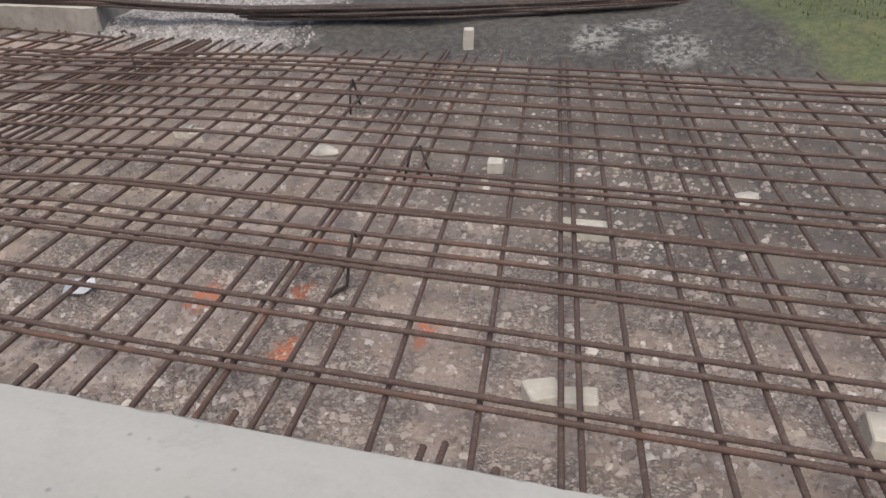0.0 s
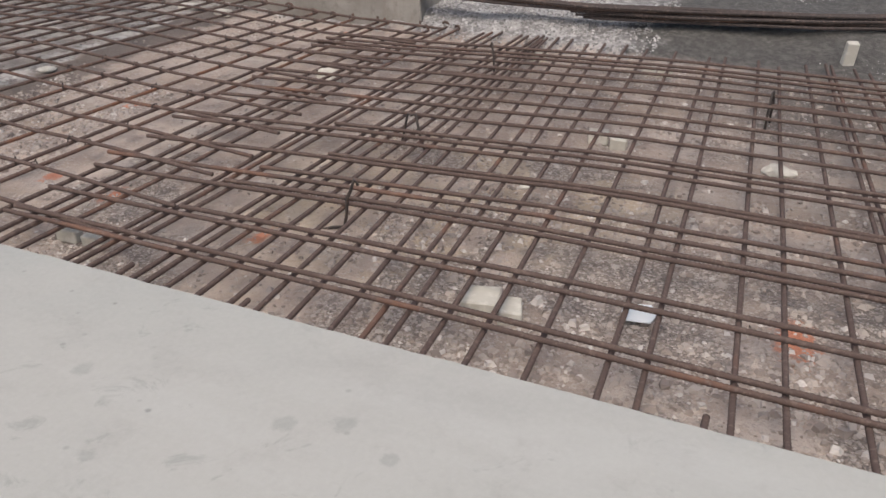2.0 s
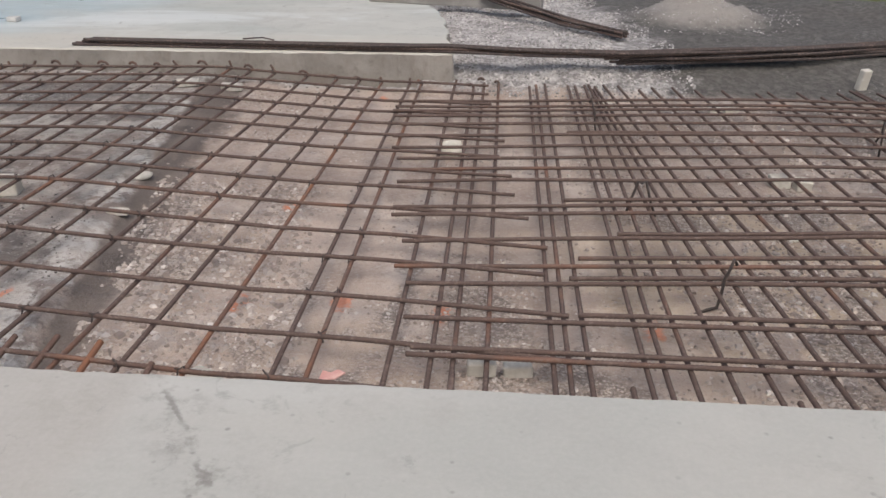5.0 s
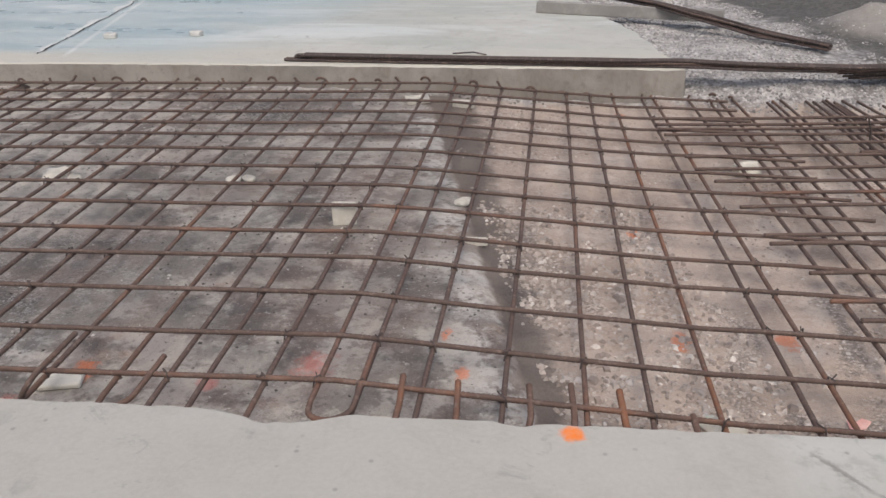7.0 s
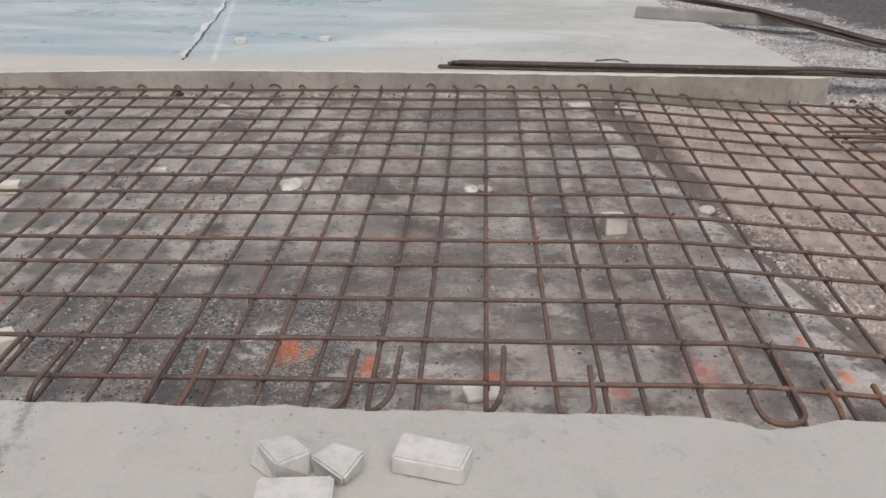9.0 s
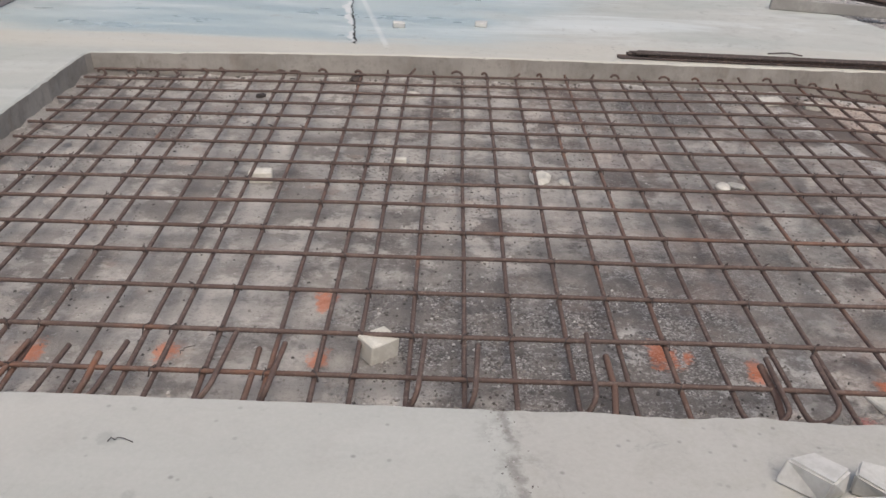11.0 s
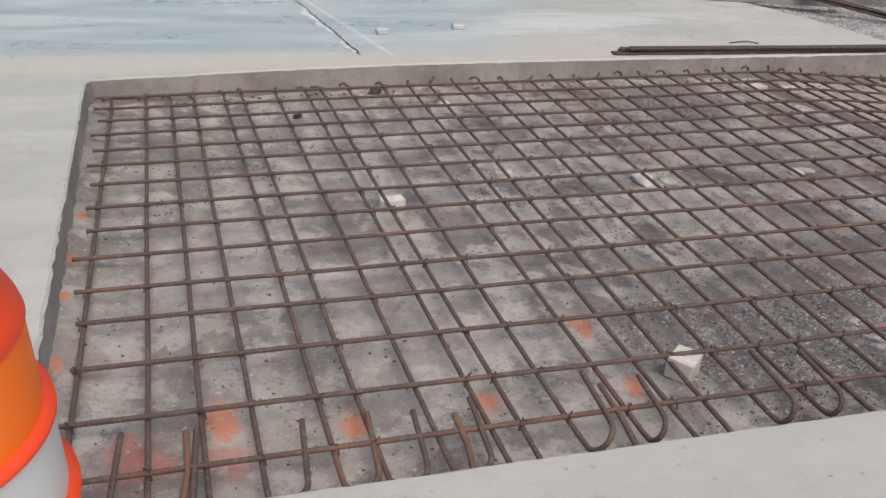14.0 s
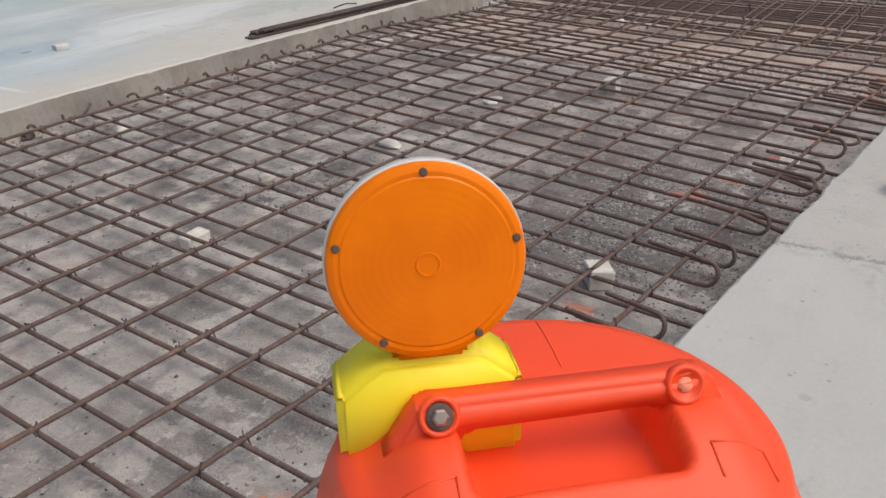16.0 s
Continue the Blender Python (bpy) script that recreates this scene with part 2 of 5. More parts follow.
    # packed small rubble in drifts
    def pebbles(scale, dark, pale):
        node = w.n("ShaderNodeTexVoronoi", feature='F1')
        w.put(node.inputs["Vector"], w.n("ShaderNodeVectorMath", operation='ADD').outputs[0])
        add = node.inputs["Vector"].links[0].from_node
        w.put(add.inputs[0], w.co)
        shake = w.n("ShaderNodeTexNoise")
        w.put(shake.inputs["Vector"], w.co)
        shake.inputs["Scale"].default_value = 35
        off = w.n("ShaderNodeVectorMath", operation='SCALE')
        w.put(off.inputs[0], shake.outputs["Color"])
        off.inputs["Scale"].default_value = 0.03
        w.put(add.inputs[1], off.outputs[0])
        node.inputs["Scale"].default_value = scale
        tone = w.n("ShaderNodeSeparateXYZ")
        w.put(tone.inputs[0], node.outputs["Color"])
        col = w.mix(w.step(tone.outputs[0], 0.15, 0.95), dark, pale)
        col = w.mix(w.math('MULTIPLY', w.step(node.outputs["Distance"], 0.32, 0.66), 0.65), col, tuple(0.5 * v for v in dark))
        return col, node.outputs["Distance"]
    drift = w.math('ADD', w.noise(1.5, 5, 0.65, warp=0.8), w.math('MULTIPLY', w.step(x, 4.0, 6.2), 0.10))
    drift = w.math('SUBTRACT', drift, w.math('MULTIPLY', y, 0.022))
    heap = w.step(drift, 0.53, 0.61)
    peb, peb_d = pebbles(88, (0.27, 0.222, 0.196), (0.66, 0.60, 0.555))
    sand = w.mix(w.math('MULTIPLY', heap, 0.75), sand, peb)
    # shade at the foot of the near edge, painted into the sand
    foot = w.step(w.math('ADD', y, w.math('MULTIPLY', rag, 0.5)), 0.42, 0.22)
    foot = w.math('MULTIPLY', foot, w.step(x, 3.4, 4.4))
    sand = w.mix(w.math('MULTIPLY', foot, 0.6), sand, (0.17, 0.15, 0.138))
    # the fill is darker over the far east end
    east_dark = w.math('MULTIPLY', w.step(w.math('ADD', w.math('ADD', x, w.math('MULTIPLY', y, 0.55)), w.math('MULTIPLY', rag, 1.2)), 6.9, 9.2), w.step(y, 0.9, 2.0))
    sand = w.mix(w.math('MULTIPLY', east_dark, 0.7), sand, (0.125, 0.115, 0.102))
    grit, _ = pebbles(110, (0.06, 0.053, 0.05), (0.50, 0.485, 0.47))
    base = w.mix(w.math('MULTIPLY', w.math('MULTIPLY', char, w.step(n2, 0.44, 0.56)), 0.8), base, grit)
    # gravel outside the pit
    grav = w.mix(w.step(n2, 0.42, 0.62), (0.20, 0.19, 0.185), (0.45, 0.44, 0.43))
    grav = w.mix(w.step(n3, 0.46, 0.66), grav, (0.58, 0.57, 0.565))
    earth = w.mix(w.step(n3, 0.4, 0.65), (0.055, 0.053, 0.049), (0.12, 0.115, 0.106))
    earth = w.mix(w.math('MULTIPLY', w.math('MULTIPLY', w.step(w.noise(38, 5, 0.8), 0.56, 0.62), w.step(w.noise(1.9, 4, 0.65), 0.52, 0.62)), 0.6), earth, (0.34, 0.335, 0.32))
    chalk = w.math('ADD', w.spot(7.47, 4.60, 0.24, rag), w.math('ADD', w.spot(8.02, 4.50, 0.26, rag), w.spot(7.75, 4.85, 0.2, rag)))
    earth = w.mix(w.math('MULTIPLY', w.math('MINIMUM', chalk, 1.0), w.math('MULTIPLY', w.step(n3, 0.42, 0.6), 0.8)), earth, (0.44, 0.45, 0.42))
    green = w.mix(w.step(n3, 0.4, 0.62), (0.078, 0.105, 0.042), (0.14, 0.165, 0.068))
    green = w.mix(w.math('MULTIPLY', w.step(n2, 0.55, 0.7), 0.5), green, (0.20, 0.17, 0.09))
    edge = w.math('ADD', w.math('ADD', x, w.math('MULTIPLY', y, 0.19)), w.math('MULTIPLY', rag, 0.10))
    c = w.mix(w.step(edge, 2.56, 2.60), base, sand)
    # the wet wedge of dirt along the broken rim
    wedge = w.math('MULTIPLY', w.step(edge, 2.56, 2.60), w.step(w.math('ADD', edge, w.math('ADD', w.math('MULTIPLY', rag, 0.25), w.math('MULTIPLY', y, -0.06))), 2.73, 2.62))
    c = w.mix(w.math('MULTIPLY', wedge, 0.85), c, (0.115, 0.095, 0.083))
    white = w.math('MULTIPLY', w.step(edge, 2.30, 2.5), w.step(edge, 2.60, 2.56))
    c = w.mix(w.math('MULTIPLY', white, w.math('MULTIPLY', w.step(n3, 0.42, 0.55), w.step(n2, 0.40, 0.55))), c, (0.56, 0.545, 0.52))
    outside = w.step(w.math('ADD', y, w.math('MULTIPLY', rag, 0.25)), 4.12, 4.26)
    dirt = w.step(w.math('ADD', w.math('ADD', x, w.math('MULTIPLY_ADD', w.math('MAXIMUM', w.math('SUBTRACT', y, 6.0), 0.0), 0.13, w.math('MULTIPLY', y, 0.12))), w.math('MULTIPLY', rag, 1.0)), 5.55, 6.0)
    c = w.mix(outside, c, w.mix(dirt, grav, earth))
    east = w.math('MULTIPLY', w.math('MAXIMUM', w.math('SUBTRACT', x, 7.0), 0.0), 0.6)
    lawn = w.step(w.math('ADD', w.math('ADD', w.math('ADD', y, east), w.math('MULTIPLY', x, 1.1)), w.math('MULTIPLY', rag, 1.0)), 15.05, 15.6)
    lawn = w.math('MULTIPLY', lawn, w.math('MAXIMUM', outside, w.step(x, 10.2, 10.6)))
    c = w.mix(lawn, c, green)
    pile = w.spot(5.78, 6.35, 0.72, w.math('MULTIPLY', rag, 0.5))
    c = w.mix(pile, c, w.mix(n3, (0.22, 0.205, 0.19), (0.36, 0.34, 0.315)))
    # sprayed marks on the floor
    spray = w.math('MULTIPLY_ADD', w.noise(13, 6, 0.75), 2.6, -1.1)
    for sx, sy, r in ((6.60, 0.94, 0.15), (7.02, 0.71, 0.12), (6.91, 1.09, 0.09), (7.44, 0.94, 0.11), (4.67, 0.84, 0.10), (3.87, 0.89, 0.09), (3.06, 0.88, 0.09), (3.02, 1.90, 0.07), (3.47, 0.94, 0.09),
                      (-1.99, 0.46, 0.09), (-1.53, 0.51, 0.09), (-2.40, 0.56, 0.14), (-1.02, 0.90, 0.10), (-0.98, 0.50, 0.08), (0.26, 0.62, 0.13), (0.58, 0.50, 0.09), (1.02, 0.42, 0.09), (0.35, 0.60, 0.05), (2.28, 0.51, 0.06),
                      (2.21, 0.76, 0.05), (3.17, 3.95, 0.07), (-2.93, 0.93, 0.06), (-2.95, 1.38, 0.05), (-2.965, 1.73, 0.06), (-2.97, 2.17, 0.05)):
        c = w.mix(w.math('MULTIPLY', w.spot(sx, sy, 0.68 * r, spray, 1.9), 0.6), c, ORANGE)
    for sx, sy, r in ((-2.66, 0.41, 0.18), (-2.38, 0.38, 0.12), (1.78, 0.52, 0.13), (0.85, 0.25, 0.06), (1.45, 0.39, 0.06)):
        c = w.mix(w.math('MULTIPLY', w.spot(sx, sy, r, spray), 0.5), c, (0.55, 0.12, 0.10))
    c = w.mix(w.math('MULTIPLY', w.step(n4, 0.3, 0.8), 0.25), c, w.mix(0.5, c, (0.56, 0.53, 0.50)))
    h = w.math('ADD', w.math('MULTIPLY', n3, 0.7), w.math('MULTIPLY', n4, 0.3))
    h = w.math('SUBTRACT', h, w.math('MULTIPLY', w.math('MULTIPLY', heap, peb_d), 0.5))
    return w.done(c, w.math('MULTIPLY_ADD', n2, 0.3, 0.62), w.bump(h, 1.0, 0.02))


def rust_material(name, dark, warm, amount):
    w = Nodes(name)
    rnd = w.n("ShaderNodeObjectInfo").outputs["Random"]
    a, b = w.noise(3.0, 5, 0.6), w.noise(45, 4, 0.7)
    f = w.step(w.math('ADD', a, w.math('MULTIPLY_ADD', rnd, 0.34, -0.17)), 0.66 - amount, 0.92 - amount)
    c = w.mix(f, dark, warm)
    c = w.mix(w.math('MULTIPLY', w.step(b, 0.5, 0.75), 0.65), c, (0.25, 0.19, 0.163))
    c = w.mix(w.math('MULTIPLY', w.step(w.noise(7, 5, 0.7), 0.56, 0.70), 0.4), c, (0.24, 0.175, 0.148))
    return w.done(c, 0.86, w.bump(b, 0.5, 0.002))


def plain_material(name, colour, other, scale=18.0, rough=0.85, bump=0.4, depth=0.004):
    w = Nodes(name)
    a, b = w.noise(scale, 5, 0.65), w.noise(scale * 7, 3, 0.7)
    rnd = w.n("ShaderNodeObjectInfo").outputs["Random"]
    c = w.mix(w.step(w.math('ADD', a, w.math('MULTIPLY_ADD', rnd, 0.2, -0.1)), 0.36, 0.68), colour, other)
    return w.done(c, rough, w.bump(w.math('ADD', a, w.math('MULTIPLY', b, 0.4)), bump, depth))


def stone_material(name, a, b, c):
    """Loose stones, each with a tone of its own."""
    w = Nodes(name)
    rnd = w.n("ShaderNodeNewGeometry").outputs["Random Per Island"]
    n = w.noise(70, 3, 0.7)
    col = w.mix(w.step(rnd, 0.15, 0.55), a, b)
    col = w.mix(w.step(rnd, 0.84, 0.97), col, c)
    return w.done(w.mix(w.math('MULTIPLY', n, 0.3), col, (0.34, 0.31, 0.285)), 0.95, w.bump(n, 0.3, 0.001))


def plastic_material(name, colour, rough, scuff, sheet=False):
    w = Nodes(name)
    a, b = w.noise(7, 5, 0.6), w.noise(90, 3, 0.6)
    c = w.mix(w.math('MULTIPLY', w.step(a, 0.5, 0.75), 0.35), colour, scuff)
    c = w.mix(w.math('MULTIPLY', w.step(w.noise(30, 5, 0.75, warp=1.0), 0.68, 0.76), 0.2), c, (0.30, 0.15, 0.10))
    if sheet:
        c = w.mix(w.math('MULTIPLY', w.step(w.cells(120), 0.25, 0.32), 0.12), c, scuff)
    return w.done(c, rough, w.bump(b, 0.12, 0.002))


M_PAVE, M_CUT, M_GROUND = pavement_material(), cut_face_material(), ground_material()
M_RUST = rust_material("rusty_steel", (0.108, 0.074, 0.063), (0.20, 0.106, 0.073), 0.06)
M_RUST_WARM = rust_material("bright_rust_steel", (0.14, 0.085, 0.066), (0.25, 0.112, 0.062), 0.12)
M_RUST_DARK = rust_material("dark_steel", (0.065, 0.052, 0.049), (0.11, 0.075, 0.062), 0.0)
M_WIRE = plain_material("black_wire_steel", (0.035, 0.03, 0.029), (0.075, 0.058, 0.05), 40, 0.7)
M_BRICK = plain_material("pale_brick", (0.54, 0.52, 0.46), (0.68, 0.66, 0.60), 22, 0.9, 0.3, 0.002)
M_BRICK_GREY = plain_material("grey_concrete_brick", (0.47, 0.465, 0.44), (0.58, 0.575, 0.55), 16, 0.9, 0.3, 0.002)
M_STONE = stone_material("fill_stones", (0.29, 0.24, 0.214), (0.49, 0.435, 0.395), (0.72, 0.68, 0.645))
M_GRIT = stone_material("floor_grit_stones", (0.06, 0.054, 0.05), (0.25, 0.23, 0.215), (0.60, 0.58, 0.56))
M_GRAVEL = stone_material("white_gravel", (0.22, 0.215, 0.212), (0.43, 0.42, 0.415), (0.70, 0.69, 0.68))
M_SPALL = plain_material("fresh_broken_concrete", (0.60, 0.62, 0.62), (0.74, 0.75, 0.75), 20, 0.85)
M_SHEET = plain_material("white_sheet", (0.82, 0.88, 0.92), (0.88, 0.92, 0.95), 12, 0.35, 0.1, 0.001)
M_PINK = plain_material("faded_pink_plastic", (0.62, 0.33, 0.30), (0.72, 0.48, 0.44), 20, 0.6)
M_PALE = plain_material("pale_green_plastic", (0.42, 0.50, 0.44), (0.52, 0.58, 0.52), 20, 0.6)
M_BEAM = plain_material("weathered_beam", (0.27, 0.26, 0.245), (0.37, 0.36, 0.34), 6, 0.85)
M_BARRIER = plain_material("barrier_concrete", (0.55, 0.60, 0.58), (0.68, 0.71, 0.69), 3, 0.75)
M_BARRIER_OLD = plain_material("old_barrier_concrete", (0.25, 0.19, 0.22), (0.36, 0.335, 0.31), 4, 0.85)
M_BODY = plastic_material("orange_drum_plastic", (0.88, 0.078, 0.018), 0.45, (0.93, 0.12, 0.04))
M_BAND_O = plastic_material("orange_reflective_sheet", (1.0, 0.19, 0.004), 0.45, (1.0, 0.24, 0.02), True)
M_BAND_W = plastic_material("white_reflective_sheet", (0.62, 0.64, 0.64), 0.32, (0.75, 0.77, 0.77), True)
M_YELLOW = plastic_material("yellow_case_plastic", (0.93, 0.77, 0.02), 0.5, (0.95, 0.82, 0.07))
M_HOUSING = plastic_material("white_housing_plastic", (0.62, 0.61, 0.58), 0.5, (0.7, 0.69, 0.66))
M_RUBBER = plain_material("black_rubber", (0.025, 0.025, 0.026), (0.05, 0.048, 0.046), 14, 0.8)
M_HOLE = plain_material("pale_orange_plastic", (0.90, 0.30, 0.18), (0.95, 0.40, 0.26), 40, 0.6)
M_BOLT = Nodes("bolt_steel").done((0.42, 0.36, 0.30), 0.4, metal=0.9)
M_LEAF = plain_material("grass_leaf", (0.09, 0.12, 0.035), (0.20, 0.21, 0.075), 5, 0.7, 0.0)
M_SHRUB = plain_material("shrub_leaf", (0.035, 0.05, 0.022), (0.075, 0.085, 0.04), 9, 0.7, 0.0)


def lens_material():
    w = Nodes("amber_lens")
    x, y, z = w.xyz()
    d = w.n("ShaderNodeVectorMath", operation='LENGTH')
    w.put(d.inputs[0], w.co)
    rings = w.math('SINE', w.math('MULTIPLY', d.outputs["Value"], 900))
    c = w.mix(w.step(w.noise(14, 3), 0.35, 0.7), (0.80, 0.175, 0.0), (0.88, 0.21, 0.0))
    return w.done(c, 0.28, w.bump(rings, 0.05, 0.001), Specular_IOR_Level=0.18)


M_LENS = lens_material()


# ---- mesh helpers ----
def mesh_of(name, verts, faces, mats, smooth=False, slots=None):
    me = bpy.data.meshes.new(name)
    me.from_pydata(verts, [], faces)
    for m in mats if isinstance(mats, (list, tuple)) else [mats]:
        me.materials.append(m)
    if slots is not None:
        me.polygons.foreach_set("material_index", slots)
    if smooth:
        me.polygons.foreach_set("use_smooth", [True] * len(me.polygons))
    me.update()
    return me


def thing(name, label, category, m=None, group="", kind=""):
    ob = tagged(new(name), label, category, group, kind)
    ob.matrix_world = m or Matrix()
    return ob


def part(name, me, parent, label="", m=None):
    """Links a mesh, or a bmesh with its material, as one part under a thing or a part."""
    ob = new(name, me)
    ob.parent = parent
    if m is not None:
        ob.matrix_basis = m
    return tagged(ob, label)


def from_bm(name, bm, mat, smooth=False):
    me = bpy.data.meshes.new(name)
    bm.normal_update()
    bm.to_mesh(me)
    bm.free()
    me.materials.append(mat)
    if smooth:
        me.polygons.foreach_set("use_smooth", [True] * len(me.polygons))
    return me


def box_bm(sx, sy, sz, bevel=0.0, seg=1, jitter=0.0, rng=random):
    """A box that stands on z = 0, bevelled, its corners a little off."""
    bm = bmesh.new()
    bmesh.ops.create_cube(bm, size=1)
    for v in bm.verts:
        v.co = Vector((v.co.x * sx, v.co.y * sy, (v.co.z + 0.5) * sz))
        if jitter:
            v.co += Vector((rng.uniform(-jitter, jitter), rng.uniform(-jitter, jitter), rng.uniform(-jitter, jitter) if v.co.z > sz / 2 else 0))
    if bevel:
        bmesh.ops.bevel(bm, geom=bm.edges[:], offset=bevel, segments=seg, affect='EDGES')
    bmesh.ops.recalc_face_normals(bm, faces=bm.faces[:])
    return bm


def tube(points, radius, sides=6, rib=0.0, pitch=0.015, wobble=0.0):
    """A rod along the points; with rib, a ring stands proud at every second step."""
    pts = [Vector(p) for p in points]
    if rib:
        fine, carry = [pts[0]], 0.0
        for a, b in zip(pts, pts[1:]):
            d = (b - a).length
            count = max(1, round(d / pitch))
            fine += [a.lerp(b, (i + 1) / count) for i in range(count)]
        pts = fine
    verts, faces = [], []
    up = None
    for i, p in enumerate(pts):
        way = (pts[min(i + 1, len(pts) - 1)] - pts[max(i - 1, 0)]).normalized()
        if up is None:
            up = way.orthogonal().normalized()
        up = (up - way * up.dot(way)).normalized()
        side = way.cross(up)
        r = radius + (rib if i % 2 else 0.0)
        for k in range(sides):
            a = 2 * math.pi * k / sides
            verts.append(p + up * (r * math.cos(a)) + side * (r * math.sin(a)))
        if i:
            o = (i - 1) * sides
            faces += [(o + k, o + (k + 1) % sides, o + sides + (k + 1) % sides, o + sides + k) for k in range(sides)]
    n = len(verts)
    faces += [tuple(range(sides))[::-1], tuple(range(n - sides, n))]
    return [tuple(v) for v in verts], faces


def lathe(profile, segments=48, cap=True):
    """A body of revolution about z from (radius, height) pairs, lowest first."""
    verts, faces = [], []
    for r, z in profile:
        verts += [(r * math.cos(2 * math.pi * k / segments), r * math.sin(2 * math.pi * k / segments), z) for k in range(segments)]
    for i in range(len(profile) - 1):
        o = i * segments
        faces += [(o + k, o + (k + 1) % segments, o + segments + (k + 1) % segments, o + segments + k) for k in range(segments)]
    if cap:
        faces += [tuple(range(segments))[::-1], tuple(range(len(verts) - segments, len(verts)))]
    return verts, faces


def lerp_table(x, xs, ys):
    return float(np.interp(x, xs, ys))


# ---- the plan ----
def far_edge(x):
    """The pit's far edge, slightly bowed."""
    return lerp_table(x, (-3.3, -1.89, -0.88, 0.14, 1.18, 2.2, 3.7), (3.89, 4.095, 4.19, 4.225, 4.24, 4.26, 4.28))


def left_edge(y):
    return -2.90 - 0.053 * y


def steel_level(x):
    """Height of the crossing bars' centre line."""
    return lerp_table(x, (-3.3, 1.0, 1.9, 2.5, 3.2, 4.5, 9.0), (-0.13, -0.10, -0.09, -0.14, -0.19, -0.19, -0.21))


def fill_level(x):
    return lerp_table(x, (2.0, 2.5, 4.5, 9.0), (-0.20, -0.26, -0.28, -0.33))


def floor_level(x, y):
    """Height of the pit's floor, and of the ground outside it."""
    rim = x + 0.19 * y
    s = min(1.0, max(0.0, (rim - 2.54) / 0.10))
    h = -0.19 * (1 - s) + (fill_level(x)) * s
    if rim > 2.5:
        h += 0.010 * noise.noise((x * 2.1, y * 2.1, 3.0)) + 0.006 * noise.noise((x * 9, y * 9, 1.0))
    else:
        h += 0.004 * noise.noise((x * 5, y * 5, 0.0))
    foot = x - left_edge(y)
    if -0.1 < foot < 0.3 and 0 < y < 4.3:
        h += 0.055 * math.exp(-max(0.0, foot) / 0.11) * (1 + 0.5 * noise.noise((x * 3, y * 6, 4)))
    if -3.2 < x < 3.5 and 3.7 < y < 4.4:
        h += 0.03 * math.exp(-max(0.0, far_edge(x) - y) / 0.05) * (1 + 0.8 * noise.noise((x * 5, y * 3, 6)))
    if y > 4.0 and (x > 3.4 or y > 4.7):
        k = min(1.0, max(0.0, (y - 4.06) / (0.4 + 0.3 * min(1.0, max(0.0, (x - 4.6) / 1.5)))))
        k2 = min(1.0, max(0.0, (y - 4.6) / 1.4))
        bank = -0.13 + 0.07 * k2 + 0.025 * noise.noise((x * 1.7, y * 1.7, 5.0)) + 0.012 * noise.noise((x * 8, y * 8, 6.0))
        d = math.hypot((x - 5.78) / 0.66, (y - 6.35) / 0.55)
        if d < 1:
            bank += 0.20 * (1 - d * d) ** 1.5 * (1 + 0.45 * noise.noise((x * 5, y * 5, 8.0))) + 0.018 * noise.noise((x * 15, y * 15, 3.0)) * (1 - d)
        if y > 6.2:
            bank += 0.03 * min(3.0, y - 6.2) * noise.noise((x * 0.8, y * 0.8, 2.0))
        berm = y + 1.05 * x - 14.3
        bank += 0.10 * math.exp(-(berm / 0.8) ** 2) * (1 + 0.7 * noise.noise((x * 1.9, y * 1.9, 7.0)))
        h = h * (1 - k) + bank * k
    if x > 10.0:
        k = min(1.0, (x - 10.0) / 0.8)
        h = h * (1 - k) - 0.05 * k
    return h


def slab_end(y):
    """East end of the slab behind the pit."""
    return lerp_table(y, (4.28, 4.72, 5.6, 6.26, 6.64, 9.05, 11.5, 18.0, 45.0), (3.65, 3.58, 3.48, 3.34, 3.22, 2.92, 2.85, 2.2, -1.0))


def build_ground():
    """One sheet to the horizon, fine where the camera passes."""
    def axis(lo, hi, fine, reach):
        ticks = [lo - d for d in reach][::-1] + list(np.arange(lo, hi, fine)) + [hi + d for d in reach]
        return [float(t) for t in ticks]
    xs = axis(-4.0, 11.6, 0.055, (1.5, 4, 9, 20, 60, 150, 500))
    ys = axis(-0.6, 8.6, 0.055, (0.6, 1.5, 4, 9, 20, 60, 150, 500))
    verts, faces = [], []
    for y in ys:
        for x in xs:
            under = y < -0.12 or (x < left_edge(y) - 0.12) or (x < slab_end(y) - 0.12 and y > far_edge(min(x, 3.6)) + 0.12)
            z = floor_level(x, y)
            if under and -60 < y < 60 and -70 < x < 25:
                z = -0.34 if y < 8.0 else -0.06
            verts.append((x, y, z))
    n = len(xs)
    for j in range(len(ys) - 1):
        faces += [(j * n + i, j * n + i + 1, (j + 1) * n + i + 1, (j + 1) * n + i) for i in range(n - 1)]
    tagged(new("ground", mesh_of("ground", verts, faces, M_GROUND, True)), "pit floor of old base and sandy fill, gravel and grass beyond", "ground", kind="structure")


def edge_run(a, b, pitch, rough, rng):
    """Points from a to b with small breaks off the line."""
    a, b = Vector(a), Vector(b)
    count = max(1, int((b - a).length / pitch))
    out = (b - a).normalized()
    side = Vector((-out.y, out.x))
    pts = []
    for i in range(count):
        p = a.lerp(b, i / count)
        pts.append(p + side * rough * (noise.noise((p.x * 5, p.y * 5, 9)) + 0.6 * noise.noise((p.x * 19, p.y * 19, 4))))
    return pts


